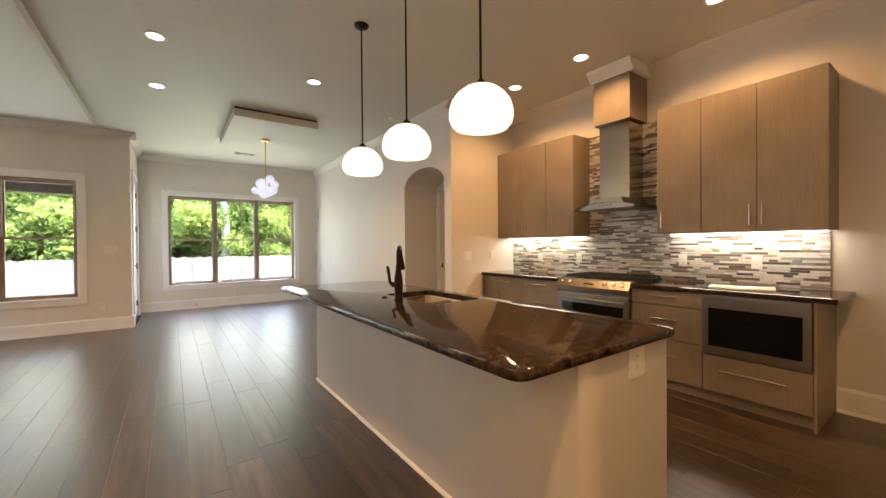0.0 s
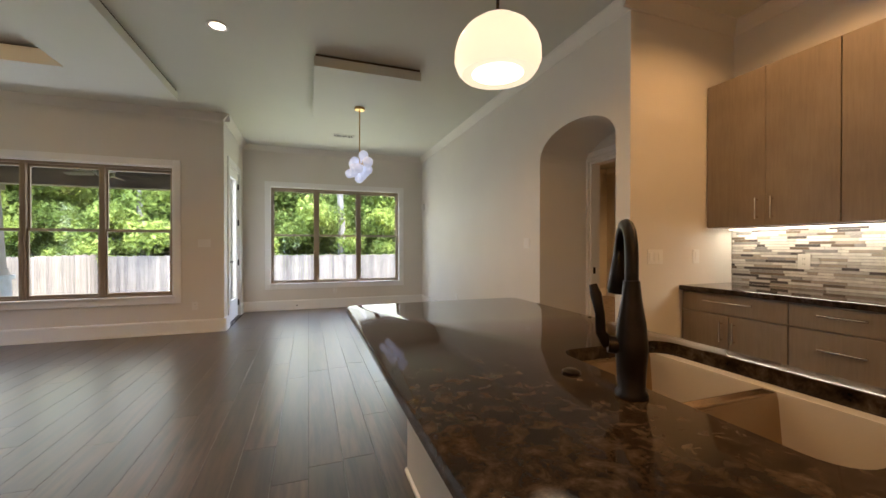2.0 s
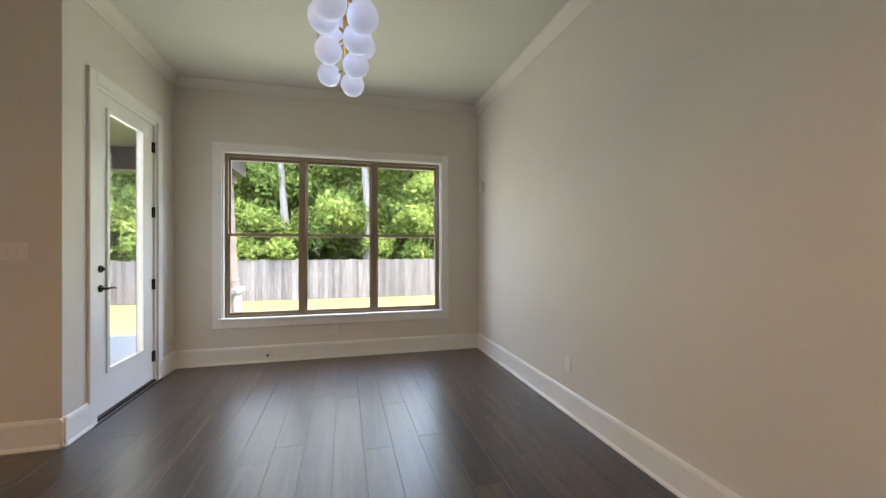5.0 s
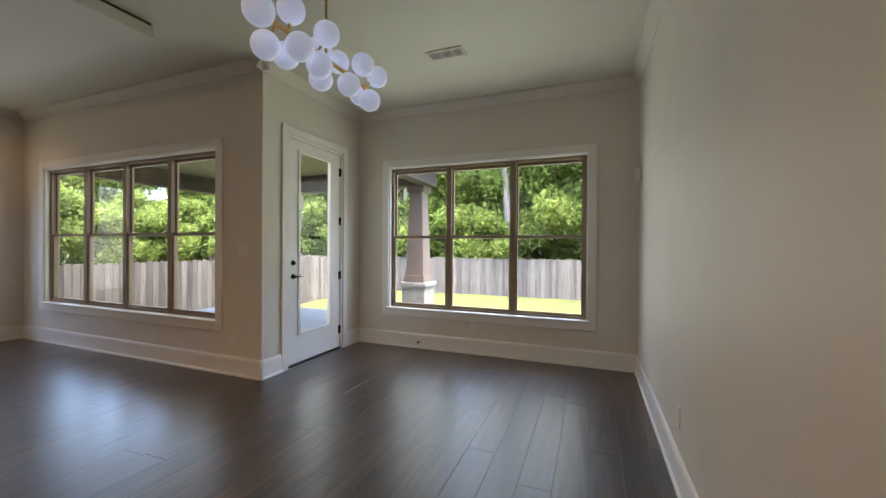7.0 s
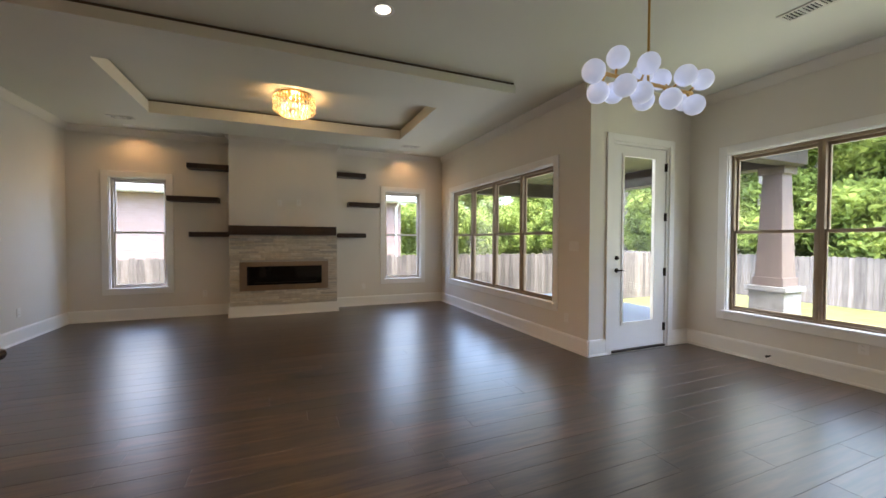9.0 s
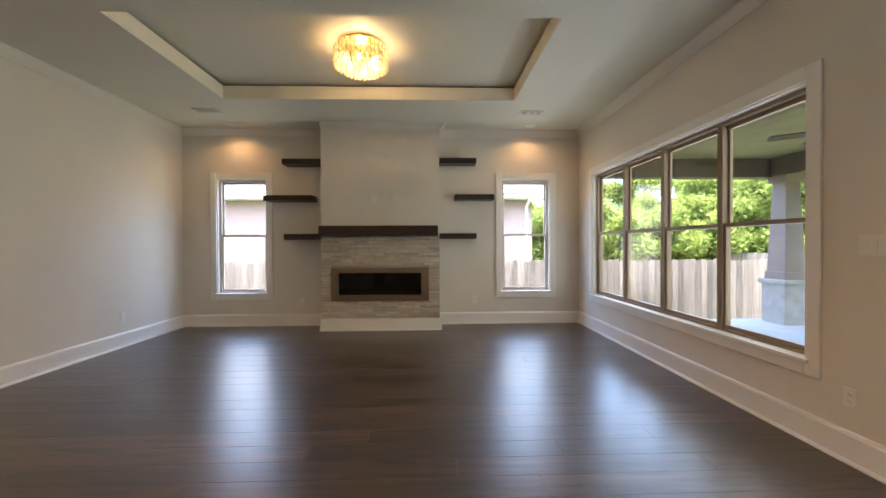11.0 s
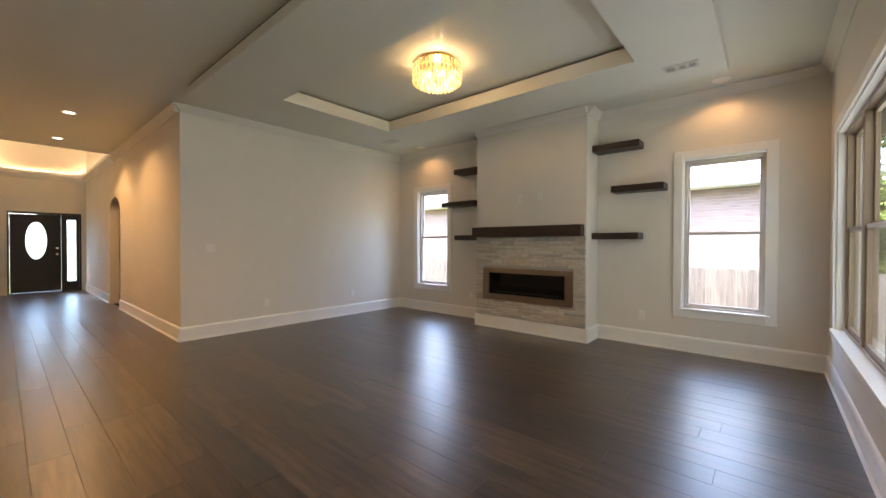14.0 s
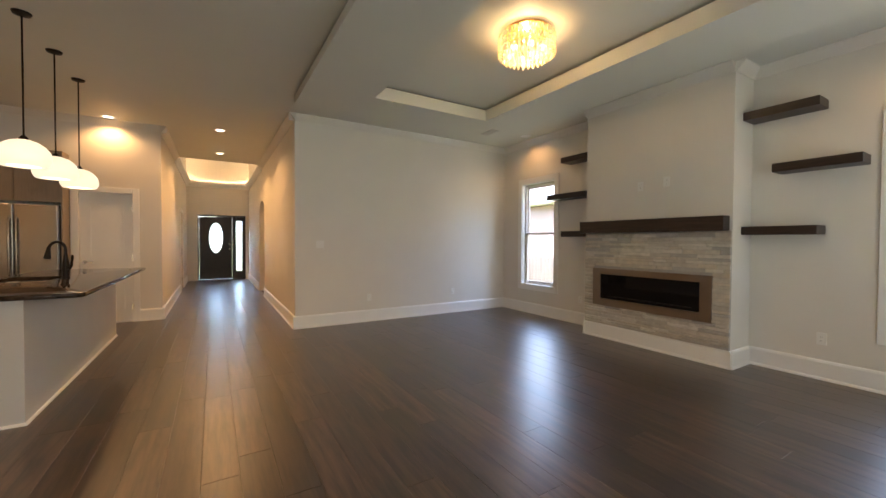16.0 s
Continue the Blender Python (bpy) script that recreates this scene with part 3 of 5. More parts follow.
# ---- windows ----
def casing(t, axis, face, side, u0, u1, z0, z1, w=0.095, bottom=True, name="casing"):
    """A flat trim board frame round an opening, on one face of a wall."""
    bm = bmesh.new()
    d0, d1 = sorted((face, face + side * 0.020))

    def put(a, b, lo, hi):
        if axis == "x":
            box(d0, d1, a, b, lo, hi, 0.003, bm, 1)
        else:
            box(a, b, d0, d1, lo, hi, 0.003, bm, 1)
    put(u0 - w, u0, (z0 - w) if bottom else 0.0, z1 + w)
    put(u1, u1 + w, (z0 - w) if bottom else 0.0, z1 + w)
    put(u0, u1, z1, z1 + w)
    if bottom:
        put(u0, u1, z0 - w, z0)
        d0, d1 = sorted((face - side * 0.02, face + side * 0.042))
        put(u0 - 0.03, u1 + 0.03, z0 - 0.012, z0 + 0.014)
    return part(name, bm, TRIM, t, "white painted trim boards")


def window(name, axis, c0, c1, side, u0, u1, z0, z1, n, label, paint=WINFRAME, tone="taupe"):
    """A bank of n double-hung windows in a wall between c0 and c1; side points into the room from the inner face."""
    inner = c0 if side < 0 else c1
    t = thing(name, (inner, (u0 + u1) / 2, z0) if axis == "x" else ((u0 + u1) / 2, inner, z0), label, "window", "", "structure")
    casing(t, axis, inner, side, u0, u1, z0, z1)

    def b(bm, d0, d1, a, e, lo, hi, bev=0.003):
        p, q = sorted((inner - side * d0, inner - side * d1))
        if axis == "x":
            return box(p, q, a, e, lo, hi, bev, bm, 1)
        return box(a, e, p, q, lo, hi, bev, bm, 1)
    # reveal lining
    bm = bmesh.new()
    b(bm, 0.002, 0.158, u0 - 0.004, u0 + 0.012, z0, z1, 0)
    b(bm, 0.002, 0.158, u1 - 0.012, u1 + 0.004, z0, z1, 0)
    b(bm, 0.002, 0.158, u0, u1, z1 - 0.012, z1 + 0.004, 0)
    b(bm, 0.002, 0.158, u0, u1, z0 - 0.004, z0 + 0.012, 0)
    part("window_sill", bm, TRIM, t, "white painted reveal and sill")
    w = (u1 - u0 - 0.024) / n
    mid = (z0 + z1) / 2 + 0.01
    for i in range(n):
        a, e = u0 + 0.012 + i * w, u0 + 0.012 + (i + 1) * w
        bm = bmesh.new()
        b(bm, 0.055, 0.135, a, a + 0.032, z0 + 0.012, z1 - 0.012)
        b(bm, 0.055, 0.135, e - 0.032, e, z0 + 0.012, z1 - 0.012)
        b(bm, 0.055, 0.135, a + 0.03, e - 0.03, z1 - 0.045, z1 - 0.012)
        b(bm, 0.055, 0.135, a + 0.03, e - 0.03, z0 + 0.012, z0 + 0.035)
        f = part("window_frame", bm, paint, t, tone + " window frame")
        for d, lo, hi in ((0.105, mid - 0.018, z1 - 0.045), (0.07, z0 + 0.035, mid + 0.018)):
            bm = bmesh.new()
            b(bm, d, d + 0.028, a + 0.031, a + 0.052, lo, hi)
            b(bm, d, d + 0.028, e - 0.052, e - 0.031, lo, hi)
            b(bm, d, d + 0.028, a + 0.05, e - 0.05, hi - 0.034, hi)
            b(bm, d, d + 0.028, a + 0.05, e - 0.05, lo, lo + 0.034)
            part("sash", bm, paint, f, tone + " double-hung sash")
            bm = bmesh.new()
            b(bm, d + 0.012, d + 0.016, a + 0.05, e - 0.05, lo + 0.03, hi - 0.03, 0)
            p = part("pane", bm, PANE, f, "clear glass pane")
            p.visible_shadow = False
        bm = bmesh.new()
        b(bm, 0.052, 0.075, (a + e) / 2 - 0.03, (a + e) / 2 + 0.03, mid + 0.018, mid + 0.028)
        part("sash_lock", bm, paint, f)
    return t


window("window_1", "y", 9.78, 9.94, -1, 0.22, 2.74, 0.50, 2.39, 3, "bank of three taupe double-hung windows in white casing")
window("window_2", "y", 8.09, 8.25, -1, -4.17, -0.88, 0.53, 2.35, 4, "bank of four taupe double-hung windows in white casing")
# west windows: the pale tone is glare put into the taupe frame colour
window("window_3", "x", -4.86, -4.70, 1, 2.21, 3.00, 0.52, 2.37, 1, "single double-hung window looking onto a brick house", GLAREFRAME, "pale")
window("window_4", "x", -4.86, -4.70, 1, 6.80, 7.60, 0.52, 2.37, 1, "single double-hung window beside the living room corner", GLAREFRAME, "pale")


# ---- doors ----
def lever(t, axis, face, side, u, z, du, material, name="door_handle"):
    bm = bmesh.new()
    if axis == "x":
        P = lambda d, v, h: (face + side * d, v, h)
        rot = Matrix.Rotation(radians(90), 4, "Y")
    else:
        P = lambda d, v, h: (v, face + side * d, h)
        rot = Matrix.Rotation(radians(90), 4, "X")
    lathe([(0, -0.006), (0.028, -0.006), (0.028, 0.004), (0.022, 0.008), (0, 0.008)], P(0.005, u, z), 20, bm, rot)
    rod(P(0.0, u, z), P(0.05, u, z), 0.010, 12, bm)
    tube([P(0.05, u, z), P(0.055, u + du * 0.3, z + 0.004), P(0.052, u + du * 0.7, z), P(0.046, u + du, z - 0.006)], [0.010, 0.009, 0.008, 0.007], 10, bm)
    return part(name, bm, material, t, "lever door handle", True)


def patio_door():
    t = thing("door_1", (-0.33, 8.9, 0), "tall white patio door with a full glass pane, closed", "door", "", "structure")
    casing(t, "x", -0.25, 1, 8.42, 9.39, 0, 2.53, 0.085, False)
    bm = bmesh.new()
    box(-0.41, -0.252, 8.42, 8.45, 0, 2.53, 0, bm)
    box(-0.41, -0.252, 9.36, 9.39, 0, 2.53, 0, bm)
    box(-0.41, -0.252, 8.45, 9.36, 2.50, 2.53, 0, bm)
    part("jamb", bm, TRIM, t)
    part("threshold", box(-0.41, -0.24, 8.45, 9.36, 0.002, 0.022, 0.004), BRONZE, t, "dark bronze threshold")
    bm = bmesh.new()
    holed(8.453, 9.357, 0.026, 2.497, [(8.62, 9.17, 0.34, 2.38)], lambda a, b, c, d: box(-0.315, -0.27, a, b, c, d, 0, bm))
    bmesh.ops.remove_doubles(bm, verts=bm.verts, dist=1e-5)
    leaf = part("door_leaf", bm, TRIM, t, "white painted door leaf")
    bm = bmesh.new()
    holed(8.60, 9.19, 0.32, 2.40, [(8.635, 9.155, 0.355, 2.365)], lambda a, b, c, d: box(-0.272, -0.258, a, b, c, d, 0.003, bm, 1))
    part("glazing_bead", bm, TRIM, leaf)
    p = part("pane", box(-0.296, -0.290, 8.62, 9.17, 0.34, 2.38), PANE, leaf, "clear glass pane")
    p.visible_shadow = False
    for z in (0.25, 0.95, 1.65, 2.28):
        bm = box(-0.272, -0.256, 9.335, 9.372, z - 0.05, z + 0.05, 0.002)
        rod((-0.256, 9.358, z - 0.052), (-0.256, 9.358, z + 0.052), 0.008, 10, bm)
        part("hinge", bm, BRONZE, t, "dark bronze hinge")
    lever(t, "x", -0.27, 1, 8.53, 0.99, 0.11, BRONZE)
    part("deadbolt", lathe([(0, 0), (0.028, 0), (0.026, 0.012), (0.012, 0.016), (0.012, 0.03), (0, 0.03)], (-0.27, 8.53, 1.14), 20, None, Matrix.Rotation(radians(90), 4, "Y")), BRONZE, t, "dark bronze deadbolt", True)


patio_door()


def front_door():
    t = thing("door_2", (0.2, -6.9, 0), "black-brown front door with an oval glass and a sidelight, closed", "door", "", "structure")
    y0, y1 = -6.95, -6.90
    bm = bmesh.new()
    for a, b in ((0.68, 0.72), (-0.30, -0.25), (-0.64, -0.60)):
        box(a, b, -7.0, -6.84, 0, 2.12, 0.004, bm, 1)
    box(-0.60, 0.68, -7.0, -6.84, 2.07, 2.12, 0.004, bm, 1)
    box(-0.60, 0.68, -7.0, -6.84, 0.0, 0.03, 0.004, bm, 1)
    part("frame", bm, DOORDARK, t, "black-brown door frame")
    cx, cz, rx, rz = 0.215, 1.38, 0.20, 0.50
    bm = bmesh.new()
    n = 48
    inner = [(cx + rx * math.cos(2 * math.pi * i / n), cz + rz * math.sin(2 * math.pi * i / n)) for i in range(n)]
    outer = []
    for i in range(n):
        c, s = math.cos(2 * math.pi * i / n), math.sin(2 * math.pi * i / n)
        k = min(0.46 / max(abs(c), 1e-6), (0.68 if s > 0 else 1.345) / max(abs(s), 1e-6))
        outer.append((cx + k * c, cz + k * s))
    for i in range(n):
        j = (i + 1) % n
        (ax, az), (bx, bz) = outer[i], outer[j]
        outline = [inner[i], outer[i], outer[j], inner[j]]
        if abs(ax - bx) > 1e-6 and abs(az - bz) > 1e-6:
            side = ax if abs(abs(ax - cx) - 0.46) < 1e-6 else bx
            edge = az if side == bx else bz
            outline.insert(2, (side, edge))
        prism(outline, "y", y0, y1, bm)
    box(-0.25, cx, y0, y1, 2.05, 2.068, 0, bm)
    bmesh.ops.remove_doubles(bm, verts=bm.verts, dist=1e-5)
    leaf = part("door_leaf", bm, DOORDARK, t, "black-brown door leaf")
    bm = bmesh.new()
    for i in range(n):
        j = (i + 1) % n
        g = [(cx + (p[0] - cx) * f, cz + (p[1] - cz) * f) for p in (inner[i], inner[j]) for f in (0.97, 1.09)]
        prism([g[0], g[1], g[3], g[2]], "y", y1, y1 + 0.012, bm)
    bmesh.ops.remove_doubles(bm, verts=bm.verts, dist=1e-5)
    part("oval_bead", bm, DOORDARK, leaf)
    o = part("oval_glass", prism([(cx + (p[0] - cx) * 0.99, cz + (p[1] - cz) * 0.99) for p in inner], "y", -6.928, -6.922), OVALGLASS, leaf, "leaded oval glass")
    o.visible_shadow = False
    bm = bmesh.new()
    holed(-0.60, -0.30, 0.03, 2.07, [(-0.54, -0.36, 0.28, 1.95)], lambda a, b, c, d: box(a, b, y0, y1, c, d, 0, bm))
    sl = part("sidelight", bm, DOORDARK, t, "narrow glazed sidelight")
    s = part("sidelight_glass", box(-0.54, -0.36, -6.928, -6.922, 0.28, 1.95), OVALGLASS, sl, "leaded glass strip")
    s.visible_shadow = False
    for z in (1.02, 1.18):
        part("door_knob", lathe([(0, 0), (0.03, 0), (0.03, 0.006), (0.012, 0.01), (0.012, 0.03), (0.028, 0.045), (0.02, 0.065), (0, 0.068)], (-0.17, -6.90, z), 16, None, Matrix.Rotation(radians(-90), 4, "X")), CHROME, t, "satin nickel knob", True)


front_door()


def panel_door(name, axis, face, side, u0, u1, label, knob_at, closed=True):
    """A moulded white door: an arched upper panel and a plain lower one, in casing."""
    at = (face, (u0 + u1) / 2, 0) if axis == "x" else ((u0 + u1) / 2, face, 0)
    t = thing(name, at, label, "door", "", "structure")
    casing(t, axis, face, side, u0, u1, 0, 2.03, 0.085, False)
    q0, q1 = sorted((face - side * 0.06, face - side * 0.025))
    P = lambda outline, a, b, bm=None: prism(outline, axis, a, b, bm)
    leaf = part("door_leaf", box(q0, q1, u0 + 0.004, u1 - 0.004, 0.012, 2.026, 0.002) if axis == "x" else box(u0 + 0.004, u1 - 0.004, q0, q1, 0.012, 2.026, 0.002), TRIM, t, "white moulded door leaf")
    w = u1 - u0
    a, b = u0 + 0.115, u1 - 0.115
    up = [(a, 1.0), (b, 1.0), (b, 1.80)] + [(b - (b - a) * i / 16, 1.80 + 0.07 * math.sin(math.pi * i / 16) ** 2) for i in range(1, 16)] + [(a, 1.80)]
    lo = [(a, 0.22), (b, 0.22), (b, 0.86), (a, 0.86)]
    r = face - side * 0.025
    for o in (up, lo):
        cu, cz = sum(p[0] for p in o) / len(o), sum(p[1] for p in o) / len(o)
        ring = bmesh.new()
        n = len(o)
        sc = lambda p, d: (cu + (p[0] - cu) * (1 - d / (w * 0.35)), cz + (p[1] - cz) * (1 - d / 0.35))
        for i in range(n):
            j = (i + 1) % n
            s0, s1 = sorted((r, r + side * 0.008))
            P([o[i], o[j], sc(o[j], 0.022), sc(o[i], 0.022)], s0, s1, ring)
        part("moulding", ring, TRIM, leaf)
        s0, s1 = sorted((r, r + side * 0.005))
        part("panel", P([sc(p, 0.05) for p in o], s0, s1), TRIM, leaf)
    if axis == "y":
        lever(t, "y", r, side, knob_at, 0.96, 0.1 if knob_at < (u0 + u1) / 2 else -0.1, CHROME)
    else:
        lever(t, "x", r, side, knob_at, 0.96, 0.1, CHROME)
    hu = u0 + 0.004 if abs(knob_at - u1) < abs(knob_at - u0) else u1 - 0.004
    for z in (0.25, 1.02, 1.8):
        h0, h1 = (hu - 0.012, hu + 0.012)
        s0, s1 = sorted((r, r + side * 0.018))
        bm = box(s0, s1, h0, h1, z - 0.045, z + 0.045, 0.002) if axis == "x" else box(h0, h1, s0, s1, z - 0.045, z + 0.045, 0.002)
        part("hinge", bm, CHROME, t)
    return t


panel_door("door_3", "y", -0.15, 1, 1.38, 2.02, "white moulded pantry door with an arched panel, closed", 1.96)
panel_door("door_4", "x", 1.01, -1, -4.95, -4.15, "white moulded hall door, closed", -4.22)


def bedroom_opening():
    t = thing("door_5", (3.87, 4.75, 0), "white cased bedroom doorway standing open", "doorway", "", "structure")
    casing(t, "x", 3.87, -1, 4.36, 5.247, 0, 2.17, 0.036, False)
    part("head_board", box(3.846, 3.869, 4.326, 5.282, 2.208, 2.27, 0.003), TRIM, t, "white head board above the doorway")
    bm = bmesh.new()
    box(3.872, 3.988, 5.22, 5.252, 0, 2.17, 0, bm)
    box(3.872, 3.988, 4.358, 4.39, 0, 2.17, 0, bm)
    box(3.872, 3.988, 4.39, 5.22, 2.14, 2.172, 0, bm)
    part("jamb", bm, TRIM, t)
    part("strike_plate", box(3.90, 3.93, 5.217, 5.222, 0.93, 1.0, 0.001), BRONZE, t, "dark metal strike plate")


bedroom_opening()

# ---- kitchen ----
def bar_handle(t, y, z, length, upright, x):
    """A slim bar pull on two posts, standing out towards -x."""
    bm = bmesh.new()
    h = length / 2
    for s in (-0.8, 0.8):
        c = (y, z + s * h) if upright else (y + s * h, z)
        rod((x + 0.002, c[0], c[1]), (x - 0.030, c[0], c[1]), 0.0045, 8, bm)
    a, b = ((y, z - h), (y, z + h)) if upright else ((y - h, z), (y + h, z))
    rod((x - 0.030, a[0], a[1]), (x - 0.030, b[0], b[1]), 0.0062, 10, bm)
    return part("handle", bm, CHROME, t, "brushed nickel bar handle", True)


def upper_cabinet(y0, y1, doors, label, z0=1.385, z1=2.56):
    """doors: (y0, y1, handle y or None)."""
    t = thing("upper_cabinet", (4.23, (y0 + y1) / 2, z0), label, "cabinet", "upper kitchen cabinets")
    part("body", box(4.09, 4.398, y0, y1, z0, z1, 0.002), CABINET, t)
    for a, b, hy in doors:
        d = part("door", box(4.07, 4.089, a + 0.002, b - 0.002, z0 + 0.002, z1 - 0.002, 0.002), CABINET, t, "flat taupe slab door")
        if hy is not None:
            bar_handle(d, hy, z0 + 0.13, 0.16, True, 4.07)
    return t


upper_cabinet(3.21, 4.062, [(3.21, 3.63, 3.58), (3.63, 4.062, 3.68)], "taupe slab-front upper cabinet with two doors")
upper_cabinet(2.81, 3.208, [(2.81, 3.208, 2.86)], "narrow taupe slab-front upper cabinet beside the range hood")
upper_cabinet(1.51, 1.88, [(1.51, 1.88, 1.83)], "narrow taupe slab-front upper cabinet beside the range hood")
upper_cabinet(0.71, 1.508, [(0.71, 1.12, 1.08), (1.12, 1.508, 1.16)], "taupe slab-front upper cabinet with two doors")


def base_cabinet(y0, y1, fronts, label, body_top=0.88):
    """fronts: (y0, y1, z0, z1, handle kind, handle length)."""
    t = thing("base_cabinet", (4.1, (y0 + y1) / 2, 0), label, "cabinet", "base kitchen cabinets")
    part("body", box(3.81, 4.398, y0, y1, 0.10, body_top, 0.002), CABINET, t)
    part("plinth", box(3.86, 4.398, y0, y1, 0.001, 0.10), CABINET, t)
    for a, b, c, d, kind, ln in fronts:
        f = part("door" if kind in "lr" else "drawer_front", box(3.79, 3.809, a + 0.002, b - 0.002, c + 0.002, d - 0.002, 0.002), CABINET, t)
        if kind == "h":
            bar_handle(f, (a + b) / 2, (c + d) / 2 + (d - c) * 0.12, ln, False, 3.79)
        elif kind == "l":
            bar_handle(f, a + 0.045, d - 0.12, ln, True, 3.79)
        elif kind == "r":
            bar_handle(f, b - 0.045, d - 0.12, ln, True, 3.79)
    return t


base_cabinet(3.335, 4.062, [(3.335, 4.062, 0.73, 0.875, "h", 0.34), (3.335, 3.70, 0.105, 0.725, "r", 0.15), (3.70, 4.062, 0.105, 0.725, "l", 0.15)], "taupe base cabinet with one drawer over two doors")
base_cabinet(2.795, 3.333, [(2.795, 3.333, 0.73, 0.875, "h", 0.22), (2.795, 3.333, 0.44, 0.725, "h", 0.22), (2.795, 3.333, 0.105, 0.435, "h", 0.22)], "taupe base cabinet with three drawers")
base_cabinet(1.40, 1.985, [(1.40, 1.985, 0.75, 0.875, "h", 0.22), (1.40, 1.985, 0.455, 0.745, "h", 0.22), (1.40, 1.985, 0.105, 0.45, "h", 0.22)], "taupe base cabinet with three drawers beside the range")
base_cabinet(0.74, 1.398, [(0.74, 1.398, 0.105, 0.40, "h", 0.40)], "taupe base cabinet holding a built-in microwave drawer", 0.402)
part("side_panel", box(3.79, 4.398, 0.722, 0.739, 0.001, 0.88, 0.001), CABINET, bpy.data.objects["base_cabinet.003"])


def microwave():
    t = thing("microwave", (4.0, 1.07, 0.405), "built-in stainless microwave drawer with a black glass front", "microwave")
    part("body", box(3.80, 4.39, 0.744, 1.396, 0.406, 0.878, 0.002), STEELH, t)
    part("front", box(3.772, 3.80, 0.744, 1.396, 0.406, 0.878, 0.006), STEELH, t, "brushed stainless front")
    part("window", box(3.768, 3.775, 0.79, 1.35, 0.475, 0.775, 0.004), DARKGLASS, t, "black glass window")


microwave()


def counter(y0, y1, name_label):
    bm = box(3.757, 4.398, y0, y1, 0.882, 0.92, 0.006)
    alone("worktop", bm, GRANITE, name_label, "worktop", smooth=False)


counter(2.80, 4.066, "dark speckled granite worktop on taupe cabinets")
counter(0.62, 1.98, "dark speckled granite worktop above the microwave")


def kitchen_range():
    y0, y1 = 1.985, 2.793
    c = (y0 + y1) / 2
    t = thing("kitchen_range", (4.05, c, 0), "stainless slide-in gas range with a black oven window", "stove")
    part("body", box(3.80, 4.395, y0, y1, 0.06, 0.90, 0.003), STEELH, t)
    part("kickplate", box(3.83, 4.395, y0 + 0.01, y1 - 0.01, 0.002, 0.06), BLACK, t)
    door = part("oven_door", box(3.752, 3.80, y0 + 0.004, y1 - 0.004, 0.23, 0.775, 0.006), STEELH, t, "stainless oven door")
    part("oven_window", box(3.747, 3.755, y0 + 0.06, y1 - 0.06, 0.29, 0.68, 0.006), DARKGLASS, door, "black glass oven window")
    bm = bmesh.new()
    rod((3.705, y0 + 0.03, 0.725), (3.705, y1 - 0.03, 0.725), 0.013, 14, bm)
    for y in (y0 + 0.06, y1 - 0.06):
        rod((3.755, y, 0.725), (3.705, y, 0.725), 0.009, 10, bm)
    part("oven_handle", bm, STEELH, door, "round steel handle bar", True)
    part("drawer", box(3.757, 3.80, y0 + 0.004, y1 - 0.004, 0.065, 0.222, 0.006), STEELH, t, "stainless warming drawer")
    part("control_panel", prism([(3.80, 0.785), (3.735, 0.80), (3.725, 0.85), (3.80, 0.925), (3.86, 0.925), (3.86, 0.785)], "y", y0 - 0.006, y1 + 0.006), STEELH, t, "sloped stainless control panel")
    part("cooktop", box(3.86, 4.39, y0 - 0.006, y1 + 0.006, 0.90, 0.930, 0.004), BLACK, t, "black enamel cooktop")
    m = Matrix.Rotation(radians(-47), 4, "Y")
    for y in (y0 + 0.07, y0 + 0.16, y0 + 0.25, y1 - 0.16, y1 - 0.07):
        part("knob", lathe([(0, 0), (0.023, 0), (0.021, 0.022), (0.012, 0.030), (0, 0.030)], (3.765, y, 0.886), 16, None, m), CHROME, t, "steel burner knob", True)
    part("display", box(3.752, 3.758, c - 0.03, c + 0.08, 0.873, 0.889), DARKGLASS, t)
    for k in range(3):
        a, b = y0 + 0.012 + k * 0.262, y0 + 0.012 + (k + 1) * 0.262 - 0.01
        bm = bmesh.new()
        for y in (a + 0.004, (a + b) / 2, b - 0.004):
            box(3.89, 4.37, y - 0.006, y + 0.006, 0.945, 0.962, 0.002, bm, 1)
        for x in (3.895, 3.99, 4.13, 4.27, 4.365):
            box(x - 0.006, x + 0.006, a, b, 0.940, 0.960, 0.002, bm, 1)
        for x in (3.895, 4.365):
            for y in (a + 0.008, b - 0.008):
                box(x - 0.006, x + 0.006, y - 0.006, y + 0.006, 0.928, 0.945, 0, bm)
        part("grate", bm, IRON, t, "black cast-iron grate")
        for x in (4.01, 4.25):
            part("burner", lathe([(0, 0), (0.045, 0), (0.045, 0.008), (0.03, 0.012), (0.03, 0.018), (0, 0.018)], (x, (a + b) / 2, 0.928), 18), IRON, t, "", True)


kitchen_range()


